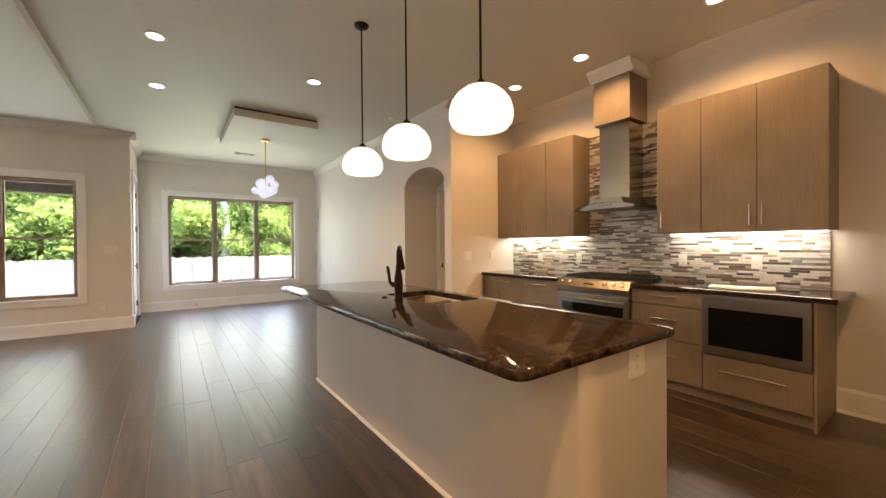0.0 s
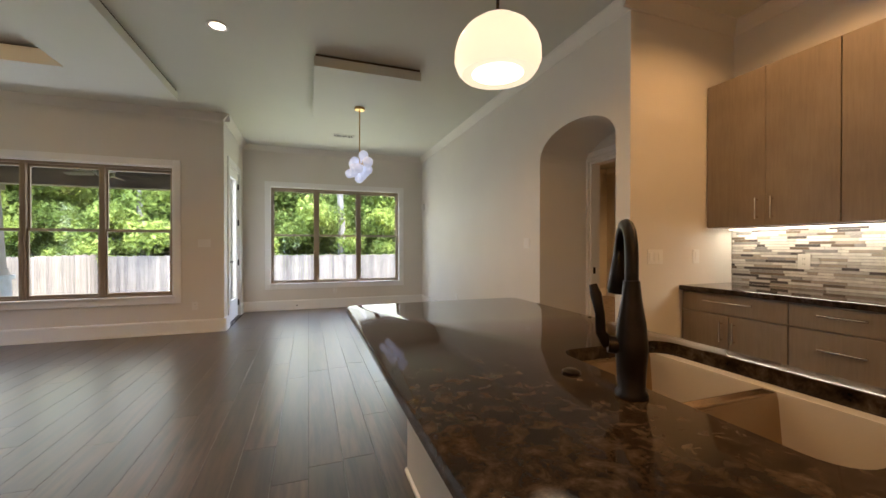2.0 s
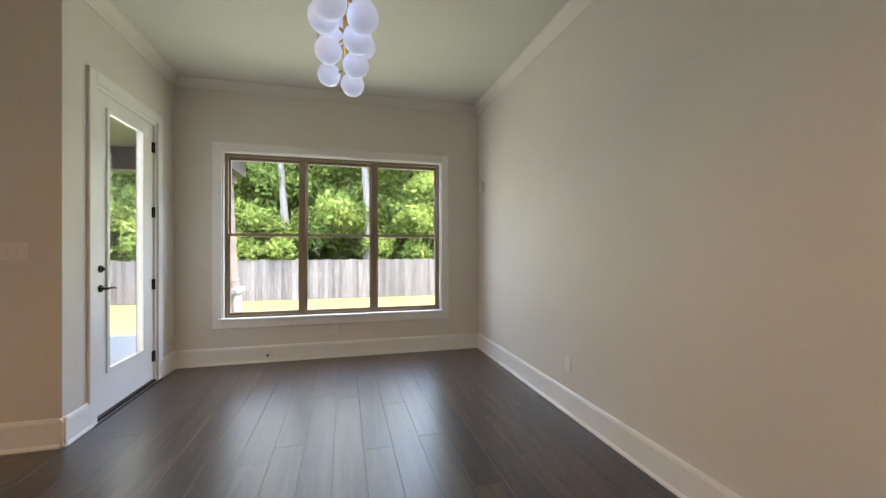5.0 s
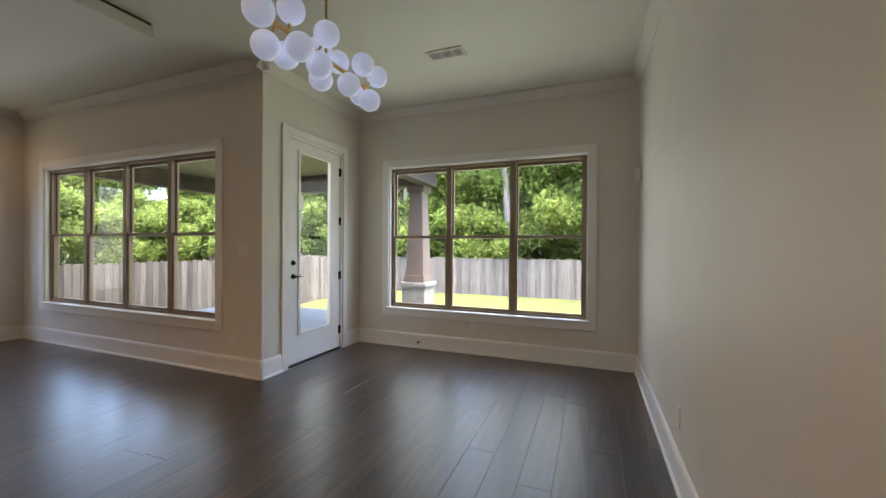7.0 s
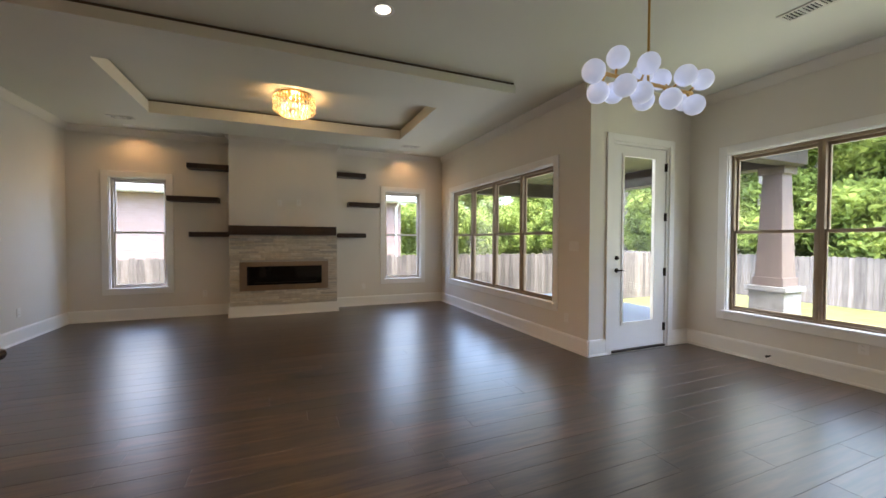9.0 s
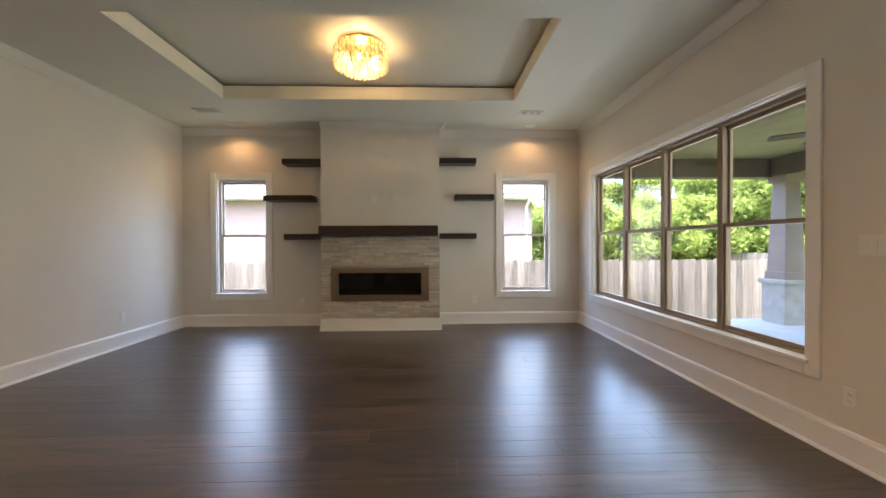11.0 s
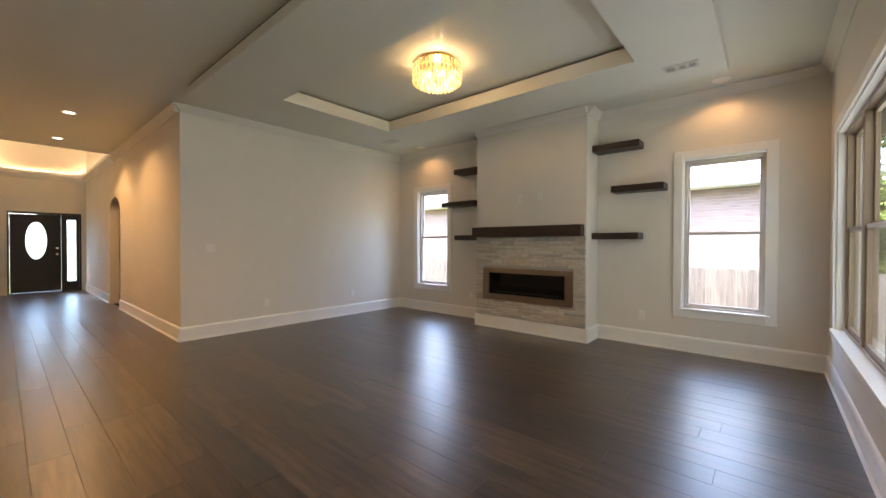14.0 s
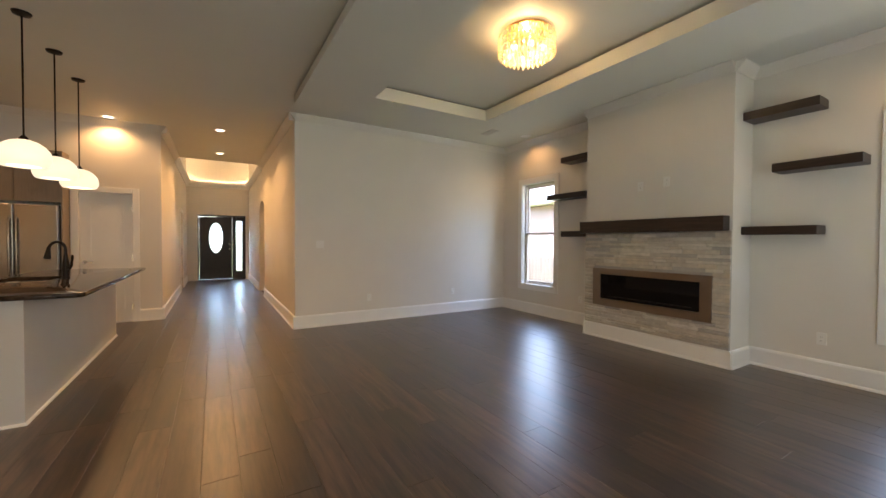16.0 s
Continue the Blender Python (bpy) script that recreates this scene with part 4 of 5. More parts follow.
def range_hood():
    c = 2.33
    t = thing("range_hood", (4.2, c, 1.66), "stainless chimney range hood with a curved glass canopy", "range hood")
    part("chimney", box(4.10, 4.378, c - 0.165, c + 0.165, 1.76, 2.56, 0.003), STEEL, t, "brushed stainless chimney")
    part("motor_box", prism([(c - 0.30, 1.655), (c + 0.30, 1.655), (c + 0.30, 1.672), (c + 0.20, 1.70), (c + 0.165, 1.762), (c - 0.165, 1.762), (c - 0.20, 1.70), (c - 0.30, 1.672)], "x", 3.93, 4.378), STEELH, t, "stainless hood body")
    bm = bmesh.new()
    pts = [(c - 0.45 + 0.9 * i / 20, 1.655 + 0.055 * math.cos(math.pi * (i / 20 - 0.5))) for i in range(21)]
    outline = pts + [(y, z + 0.007) for y, z in reversed(pts)]
    n = len(pts)
    for i in range(n - 1):
        d0, d1 = [3.84 + 0.16 * ((p[0] - c) / 0.45) ** 2 for p in (pts[i], pts[i + 1])]
        vs = []
        for (y, z), d in ((pts[i], d0), (pts[i + 1], d1)):
            vs.append([bm.verts.new((d, y, z)), bm.verts.new((4.378, y, z)), bm.verts.new((4.378, y, z + 0.007)), bm.verts.new((d, y, z + 0.007))])
        for k in range(4):
            bm.faces.new((vs[0][k], vs[0][(k + 1) % 4], vs[1][(k + 1) % 4], vs[1][k]))
    bmesh.ops.remove_doubles(bm, verts=bm.verts, dist=1e-5)
    bmesh.ops.recalc_face_normals(bm, faces=bm.faces)
    part("glass_canopy", bm, HOODGLASS, t, "curved clear glass canopy", True)
    for k in range(4):
        part("button", lathe([(0, 0), (0.007, 0), (0.007, 0.004), (0, 0.004)], (3.93, c - 0.06 + k * 0.04, 1.69), 10, None, Matrix.Rotation(radians(-90), 4, "Y")), BLACK, t)


range_hood()
t = thing("chimney_cabinet", (4.24, 2.33, 2.57), "boxed taupe cabinet over the range hood with white crown", "cabinet")
part("body", box(4.05, 4.398, 2.13, 2.53, 2.565, 3.03, 0.002), CABINET, t)
part("crown", prism([(4.398, 3.032), (4.048, 3.032), (4.040, 3.045), (4.015, 3.075), (3.985, 3.11), (3.975, 3.145), (4.398, 3.145)], "y", 2.09, 2.57), TRIM, t, "white crown moulding")


def plate(name, axis, face, side, u, z, w, h, label, kind):
    """A wall plate with rockers or sockets."""
    at = (face, u, z) if axis == "x" else (u, face, z)
    t = thing(name, at, label, "switch" if kind == "s" else "outlet")

    def b(d0, d1, a, e, lo, hi, bev):
        p, q = sorted((face + side * d0, face + side * d1))
        return box(p, q, a, e, lo, hi, bev) if axis == "x" else box(a, e, p, q, lo, hi, bev)
    part("plate", b(0.0005, 0.007, u - w / 2, u + w / 2, z - h / 2, z + h / 2, 0.002), PLASTIC, t)
    n = max(1, round(w / 0.06)) if kind == "s" else 1
    for i in range(n):
        c = u + (i - (n - 1) / 2) * 0.046
        if kind == "s":
            part("rocker", b(0.006, 0.011, c - 0.016, c + 0.016, z - 0.033, z + 0.033, 0.002), PLASTIC, t)
        else:
            for dz in (-0.02, 0.02):
                part("socket", b(0.006, 0.009, c - 0.016, c + 0.016, z + dz - 0.014, z + dz + 0.014, 0.002), PLASTIC, t)
                for du in (-0.006, 0.006):
                    part("slot", b(0.0088, 0.0094, c + du - 0.001, c + du + 0.001, z + dz - 0.005, z + dz + 0.005, 0), BLACK, t)
    return t


OUT = "white duplex wall outlet"
plate("light_switch", "x", 3.25, -1, 5.54, 1.27, 0.115, 0.115, "white double rocker light switch on greige wall", "s")
plate("wall_outlet", "x", 3.25, -1, 5.87, 0.385, 0.072, 0.115, OUT, "o")
plate("wall_outlet", "x", 3.25, -1, 7.71, 0.385, 0.072, 0.115, OUT, "o")
plate("wall_outlet", "y", 1.675, 1, -1.88, 0.39, 0.072, 0.115, OUT, "o")
plate("wall_outlet", "y", 1.675, 1, -3.49, 0.39, 0.072, 0.115, OUT, "o")
plate("wall_outlet", "y", 8.09, -1, -0.62, 0.385, 0.072, 0.115, OUT, "o")
plate("light_switch", "y", 8.09, -1, -0.50, 1.28, 0.16, 0.115, "white triple rocker light switch by the patio door", "s")
plate("wall_outlet", "x", -4.275, 1, 5.10, 2.02, 0.072, 0.115, "white outlet high on the chimney breast", "o")
plate("cable_plate", "x", -4.275, 1, 4.78, 2.0, 0.072, 0.115, "blank white wall plate on the chimney breast", "o")
plate("wall_outlet", "x", -4.70, 1, 6.35, 0.39, 0.072, 0.115, OUT, "o")
plate("wall_outlet", "x", -4.70, 1, 3.55, 0.39, 0.072, 0.115, OUT, "o")
plate("light_switch", "y", 4.07, -1, 3.50, 1.15, 0.16, 0.115, "white triple rocker switch beside the kitchen counter", "s")
plate("light_switch", "y", 4.07, -1, 3.95, 1.15, 0.072, 0.115, "single white rocker switch beside the kitchen counter", "s")
plate("light_switch", "y", 1.675, 1, -1.1, 1.25, 0.115, 0.115, "white double rocker light switch on greige wall", "s")
for y in (6.37, 7.72, 8.05):
    plate("wall_outlet", "x", 8.0, -1, y, 0.40, 0.072, 0.115, OUT, "o")
plate("wall_outlet", "y", 0.90, -1, 1.80, 0.82, 0.115, 0.13, "white outlet plate on the end of the island", "o")
plate("wall_outlet", "y", 9.78, -1, 1.42, 0.36, 0.072, 0.115, OUT, "o")
for y in (1.20, 1.78, 2.95, 3.55):
    plate("wall_outlet", "x", 4.376, -1, y, 1.12, 0.075, 0.115, "white outlet in the mosaic backsplash", "o")
t = thing("motion_sensor", (3.25, 9.62, 2.08), "small white corner motion sensor", "sensor")
part("housing", box(3.20, 3.249, 9.56, 9.64, 2.01, 2.14, 0.012), PLASTIC, t)
part("lens", box(3.196, 3.203, 9.57, 9.63, 2.03, 2.08, 0.003), PLASTIC, t)
t = thing("door_stop", (0.7, 9.755, 0.1), "small dark door stop on the baseboard", "door stop")
part("post", rod((0.7, 9.762, 0.09), (0.7, 9.70, 0.09), 0.008, 10), BRONZE, t)
part("tip", rod((0.7, 9.71, 0.09), (0.7, 9.69, 0.09), 0.012, 10), BLACK, t)


def booklet():
    t = thing("booklet", (4.05, 1.25, 0.92), "open white paper booklet lying on the granite worktop", "booklet")
    m = Matrix.Translation((4.03, 1.2, 0)) @ Matrix.Rotation(radians(14), 4, "Z") @ Matrix.Translation((-4.03, -1.2, 0))
    for a, b, lift in ((1.0, 1.2, 0.012), (1.2, 1.42, 0.006)):
        bm = prism([(a, 0.921), (b, 0.921), (b, 0.924 + (0.004 if a < 1.1 else lift)), (a, 0.924 + (lift if a < 1.1 else 0.004))], "x", 3.9, 4.17)
        bmesh.ops.transform(bm, matrix=m, verts=bm.verts)
        part("page", bm, PAPER, t)


booklet()
for y0, y1 in ((2.83, 4.03), (0.74, 1.86)):
    t = thing("under_cabinet_light", (4.3, (y0 + y1) / 2, 1.37), "slim lit light strip under the upper cabinets", "light")
    part("housing", box(4.26, 4.35, y0, y1, 1.374, 1.384, 0.002), TRIM, t)
    part("lens", box(4.27, 4.34, y0 + 0.02, y1 - 0.02, 1.369, 1.375), LEDCOOL, t, "glowing lens")


# ---- island ----
def rounded_rect(x0, x1, y0, y1, r, n=6):
    out = []
    for cx, cy, a0 in ((x1 - r, y1 - r, 0), (x0 + r, y1 - r, 90), (x0 + r, y0 + r, 180), (x1 - r, y0 + r, 270)):
        for i in range(n + 1):
            a = radians(a0 + 90 * i / n)
            out.append((cx + r * math.cos(a), cy + r * math.sin(a)))
    return out


def island():
    t = thing("kitchen_island", (1.74, 2.36, 0), "pale painted kitchen island base with a seating overhang", "kitchen island")
    # walls of the hollow base, so that the sink hangs free inside
    bm = bmesh.new()
    holed(1.42, 2.06, 0.90, 3.81, [(1.5, 1.98, 0.98, 3.73)], lambda a, b, c, d: box(a, b, c, d, 0.0, 0.88, 0, bm))
    bmesh.ops.remove_doubles(bm, verts=bm.verts, dist=1e-5)
    part("base", bm, ISLAND, t)
    bm = bmesh.new()
    q = [(0, 0), (0.014, 0), (0.012, 0.012), (0.0, 0.02)]
    run(q, "y", 1.42, -1, 0.89, 3.82, bm)
    run(q, "x", 0.90, -1, 1.41, 2.06, bm)
    run(q, "x", 3.81, 1, 1.41, 2.06, bm)
    part("shoe_moulding", bm, TRIM, t, "white shoe moulding")
    for k in range(4):
        a = 0.92 + k * 0.72
        d = part("door", box(2.061, 2.08, a, a + 0.715, 0.11, 0.87, 0.002), CABINET, t, "taupe slab door")
        bm = bmesh.new()
        rod((2.11, a + 0.06, 0.62), (2.11, a + 0.06, 0.80), 0.006, 10, bm)
        for z in (0.64, 0.78):
            rod((2.078, a + 0.06, z), (2.11, a + 0.06, z), 0.0045, 8, bm)
        part("handle", bm, CHROME, d, "brushed nickel bar handle")
    # worktop with the sink cut out
    top = thing("island_worktop", (1.6, 2.37, 0.88), "polished dark brown speckled granite island worktop", "worktop")
    hole = rounded_rect(1.61, 2.02, 2.08, 2.74, 0.06)
    outer = rounded_rect(1.095, 2.11, 0.87, 3.85, 0.05)
    bm = bmesh.new()

    def ring(pts, d, z):
        cx, cy = 1.595, 2.37
        return [bm.verts.new((p[0] + d * (1 if p[0] < cx else -1), p[1] + d * (1 if p[1] < cy else -1), z)) for p in pts]
    prof = [(0.014, 0.880), (0.004, 0.884), (0.0, 0.894), (0.0, 0.906), (0.004, 0.916), (0.014, 0.920)]
    rs = [ring(outer, d, z) for d, z in prof]
    n = len(outer)
    for a, b in zip(rs, rs[1:]):
        for i in range(n):
            bm.faces.new((a[i], a[(i + 1) % n], b[(i + 1) % n], b[i]))
    hv = {z: [bm.verts.new((p[0], p[1], z)) for p in hole] for z in (0.880, 0.920)}
    for i in range(n):
        j = (i + 1) % n
        bm.faces.new((hv[0.880][i], hv[0.880][j], hv[0.920][j], hv[0.920][i]))
        bm.faces.new((rs[-1][i], rs[-1][j], hv[0.920][j], hv[0.920][i]))
        bm.faces.new((rs[0][i], rs[0][j], hv[0.880][j], hv[0.880][i]))
    bmesh.ops.recalc_face_normals(bm, faces=bm.faces)
    part("slab", bm, GRANITE, top, "", True)
    # double-bowl sink
    s = thing("sink", (1.81, 2.41, 0.70), "undermount stainless double-bowl sink", "sink")
    for y0, y1 in ((2.07, 2.385), (2.415, 2.75)):
        bm = bmesh.new()
        rr = []
        for d, z, r in ((-0.012, 0.876, 0.06), (0.0, 0.876, 0.055), (0.004, 0.86, 0.055), (0.012, 0.72, 0.055), (0.03, 0.695, 0.05), (0.06, 0.69, 0.03)):
            rr.append([bm.verts.new((p[0], p[1], z)) for p in rounded_rect(1.605 + d, 2.025 - d, y0 + d, y1 - d, r)])
        m = len(rr[0])
        for a, b in zip(rr, rr[1:]):
            for i in range(m):
                bm.faces.new((a[i], a[(i + 1) % m], b[(i + 1) % m], b[i]))
        bm.faces.new(rr[-1])
        bmesh.ops.recalc_face_normals(bm, faces=bm.faces)
        bowl = part("bowl", bm, SINK, s, "brushed steel bowl", True)
        part("drain", lathe([(0, 0.003), (0.03, 0.002), (0.042, 0.006), (0.044, 0.0)], (1.81, (y0 + y1) / 2, 0.690), 20), CHROME, bowl, "", True)
    part("divider", box(1.60, 2.03, 2.382, 2.418, 0.862, 0.878, 0.006), SINK, s)


island()


def faucet():
    x, y = 1.545, 2.40
    turn = Matrix.Translation((x, y, 0)) @ Matrix.Rotation(radians(54), 4, "Z") @ Matrix.Translation((-x, -y, 0))

    def turned(bm):
        bmesh.ops.transform(bm, matrix=turn, verts=bm.verts)
        return bm
    t = thing("kitchen_faucet", (x, y, 0.92), "oil-rubbed bronze pull-down faucet with a side lever", "faucet")
    part("base", lathe([(0, 0), (0.032, 0), (0.032, 0.008), (0.027, 0.016), (0.029, 0.06), (0.032, 0.10), (0.028, 0.15), (0.020, 0.20), (0.016, 0.24), (0, 0.24)], (x, y, 0.92), 24), BRONZE, t, "swelling bronze body", True)
    R, cx = 0.075, x + 0.075
    pts = [(x, y, 1.12), (x, y, 1.17), (x, y, 1.205)]
    for i in range(1, 13):
        a = math.pi - math.pi * 0.93 * i / 12
        pts.append((cx + R * math.cos(a), y, 1.205 + R * math.sin(a)))
    part("spout", turned(tube(pts, 0.0135, 14)), BRONZE, t, "arched spout", True)
    end = Vector(pts[-1])
    part("spray_head", turned(lathe([(0, -0.10), (0.026, -0.10), (0.028, -0.09), (0.021, -0.04), (0.015, 0.0), (0.0145, 0.015), (0, 0.015)], end + Vector((0.002, 0, -0.005)), 20, None, Matrix.Rotation(radians(-8), 4, "Y"))), BRONZE, t, "flared spray head", True)
    bm = rod((x, y, 1.02), (x, y + 0.045, 1.025), 0.018, 14)
    tube([(x, y + 0.045, 1.025), (x - 0.004, y + 0.06, 1.05), (x - 0.006, y + 0.062, 1.09), (x - 0.004, y + 0.07, 1.13), (x, y + 0.075, 1.15)], [0.014, 0.011, 0.010, 0.012, 0.008], 12, bm)
    part("lever", turned(bm), BRONZE, t, "curved side lever", True)
    b = thing("sink_button", (1.52, 2.56, 0.92), "small bronze air switch button on the granite", "button")
    part("cap", lathe([(0, 0), (0.022, 0), (0.022, 0.005), (0.014, 0.010), (0, 0.010)], (1.52, 2.56, 0.92), 20), BRONZE, b, "", True)


faucet()


def fridge():
    t = thing("refrigerator", (2.6, -0.1, 0), "stainless french-door refrigerator in a taupe surround", "refrigerator")
    part("body", box(2.16, 3.04, -0.46, 0.14, 0.02, 1.79, 0.004), STEEL, t)
    for a, b, hx in ((2.16, 2.598, 2.565), (2.602, 3.04, 2.635)):
        d = part("door", box(a + 0.002, b - 0.002, 0.142, 0.18, 0.66, 1.79, 0.012), STEEL, t, "stainless door")
        part("handle", tube([(hx, 0.18, 0.80), (hx, 0.215, 0.83), (hx, 0.222, 1.2), (hx, 0.215, 1.57), (hx, 0.18, 1.60)], 0.012, 10), STEEL, d, "curved bar handle", True)
    d = part("freezer_drawer", box(2.162, 3.038, 0.142, 0.18, 0.05, 0.65, 0.012), STEEL, t, "stainless freezer drawer")
    part("handle", tube([(2.3, 0.18, 0.58), (2.33, 0.22, 0.58), (2.87, 0.22, 0.58), (2.9, 0.18, 0.58)], 0.012, 10), STEEL, d, "", True)
    c = thing("fridge_cabinet", (2.6, -0.1, 0), "tall taupe cabinet surround above the refrigerator", "cabinet")
    for x in (2.117, 3.063):
        part("side_panel", box(x, x + 0.02, -0.46, 0.15, 0.001, 2.558, 0.002), CABINET, c)
    part("body", box(2.138, 3.062, -0.46, 0.13, 1.83, 2.556, 0.002), CABINET, c)
    for a, b in ((2.139, 2.598), (2.602, 3.061)):
        part("door", box(a, b, 0.131, 0.15, 1.832, 2.555, 0.002), CABINET, c)


fridge()


# ---- lamps ----
def spot(name, at, energy, size=150, color=WARM, r=0.06):
    o = new(name, bpy.data.lights.new(name, "SPOT"))
    o.data.energy, o.data.spot_size, o.data.spot_blend, o.data.color, o.data.shadow_soft_size = energy, radians(size), 0.6, color, r
    o.location = at
    return o


def bulb(name, at, energy, color=WARM, r=0.08):
    o = new(name, bpy.data.lights.new(name, "POINT"))
    o.data.energy, o.data.color, o.data.shadow_soft_size = energy, color, r
    o.location = at
    return o


CANS = [(0.19, 4.30, 1), (0.17, 5.57, 1), (1.62, 4.46, 1), (3.62, 3.28, 0.8), (3.63, 2.40, 0.85), (3.68, 1.26, 0.85), (1.63, 0.05, 0.8), (0.18, 0.14, 1.9), (0.16, -1.85, 2.2),
        (-4.40, 2.6, 0.26), (-4.40, 7.2, 0.26), (7.45, 6.7, 2.3)]
for x, y, k in CANS:
    t = thing("recessed_light", (x, y, H), "lit round recessed ceiling light with a white ring", "ceiling light", "recessed ceiling lights")
    part("ring", lathe([(0.060, -0.001), (0.088, -0.001), (0.090, -0.005), (0.080, -0.008), (0.064, -0.005), (0.060, -0.001)], (x, y, H), 28), TRIM, t, "white trim ring", True)
    part("lens", lathe([(0, -0.002), (0.061, -0.002), (0.061, -0.0005), (0, -0.0005)], (x, y, H), 28), CAN if k != 0.26 else TRIM, t, "recessed lens")
    spot("recessed_lamp", (x, y, H - 0.03), 2.5 * k)


def pendant(y):
    x, zb = 1.61, 1.90
    t = thing("pendant_lamp", (x, y, H), "lit opal glass dome pendant on a bronze rod", "pendant lamp", "pendant lamps over the island")
    part("canopy", lathe([(0, -0.03), (0.02, -0.03), (0.055, -0.018), (0.062, -0.004), (0.062, -0.0005), (0, -0.0005)], (x, y, H), 24), BRONZE, t, "bronze ceiling canopy", True)
    part("rod", rod((x, y, zb + 0.24), (x, y, H - 0.02), 0.0065, 10), BRONZE, t, "thin bronze rod")
    part("cap", lathe([(0, 0.255), (0.012, 0.255), (0.03, 0.232), (0.034, 0.216), (0, 0.216)], (x, y, zb), 20), BRONZE, t, "bronze cap", True)
    prof = [(0.100, 0.004), (0.140, 0.0), (0.156, 0.02), (0.168, 0.05), (0.167, 0.09), (0.155, 0.132), (0.127, 0.172), (0.088, 0.202), (0.042, 0.218), (0.0, 0.222)]
    part("shade", lathe(prof, (x, y, zb), 36), OPAL, t, "lit opal glass dome", True)
    part("diffuser", lathe([(0, 0.008), (0.104, 0.008), (0.104, 0.012), (0, 0.012)], (x, y, zb), 30), MOUTH, t, "bright open mouth of the shade")


for y in (1.61, 2.38, 3.12):
    pendant(y)


def globe_chandelier():
    x, yc, z = 1.54, 6.80, 2.26
    t = thing("globe_chandelier", (x, yc, 3.025), "brass linear chandelier with many frosted white globes", "chandelier")
    part("canopy", lathe([(0, -0.028), (0.062, -0.028), (0.066, -0.024), (0.066, -0.0005), (0, -0.0005)], (x, yc, 3.025), 26), BRASS, t, "round brass canopy", True)
    part("rod", rod((x, yc, z), (x, yc, 3.01), 0.007, 10), BRASS, t, "brass rod")
    part("bar", rod((x, yc - 0.38, z), (x, yc + 0.38, z), 0.011, 12), BRASS, t, "brass bar")
    places = [(-0.40, 0.35, -0.8, -0.2), (-0.36, -0.45, 0, -0.65), (-0.28, 0.15, 0, 1), (-0.28, 0.6, 0, -0.7), (-0.20, -0.8, 0, -0.5), (-0.12, 0.5, 0, -0.85), (-0.07, 0.5, 0, 0.75), (0.03, -0.6, 0, 0.75),
              (0.06, -0.7, 0, -0.6), (0.14, 0.5, 0, -0.85), (0.20, -0.6, 0, 0.75), (0.22, 0.75, 0, 0.4), (0.38, 0.5, 0.4, 0.55), (0.42, -0.7, 0.4, -0.1), (0.36, 0.4, 0.2, -0.9)]
    for along, dx, dy, dz in places:
        y = yc + 0.9 * along
        d = Vector((dx, dy, dz)).normalized()
        g = Vector((x, y, z)) + d * 0.098
        arm = part("arm", rod((x, y, z), tuple(Vector((x, y, z)) + d * 0.055), 0.006, 8), BRASS, t)
        bm = bmesh.new()
        bmesh.ops.create_uvsphere(bm, u_segments=20, v_segments=12, radius=0.061)
        bmesh.ops.translate(bm, verts=bm.verts, vec=g)
        part("globe", bm, GLOBE, t, "lit frosted glass globe", True)


globe_chandelier()


def crystal_light():
    x, y, z = -2.16, 4.98, H + 0.06
    t = thing("crystal_ceiling_light", (x, y, z), "round flush ceiling light hung with lit crystal prisms", "ceiling light")
    part("ceiling_plate", lathe([(0, -0.022), (0.20, -0.022), (0.205, -0.016), (0.205, -0.0005), (0, -0.0005)], (x, y, z), 36), BRASS, t, "round brass ceiling plate", True)
    for ring, (r, drop, n) in enumerate(((0.245, 0.20, 34), (0.19, 0.23, 26), (0.13, 0.25, 18), (0.07, 0.265, 9))):
        for i in range(n):
            a = 2 * math.pi * i / n
            c = (x + r * math.cos(a), y + r * math.sin(a), 0)
            for k in range(3):
                lo = z - 0.035 - drop * (k + 1) / 3
                if ring and k < 2:
                    continue
                bm = lathe([(0, 0), (0.012, 0.012), (0.017, drop / 3 * 0.5), (0.012, drop / 3 - 0.012), (0, drop / 3 - 0.003)], (c[0], c[1], lo), 6)
                part("crystal", bm, CRYSTAL, t)
    for i in range(6):
        a = 2 * math.pi * i / 6
        bm = bmesh.new()
        bmesh.ops.create_uvsphere(bm, u_segments=12, v_segments=8, radius=0.028)
        bmesh.ops.translate(bm, verts=bm.verts, vec=(x + 0.15 * math.cos(a), y + 0.15 * math.sin(a), z - 0.18))
        part("bulb", bm, CRYSTAL_LIT, t, "glowing bulb", True)
    bulb("crystal_lamp", (x, y, z - 0.10), 1.0, (1.0, 0.60, 0.25), 0.02)


crystal_light()


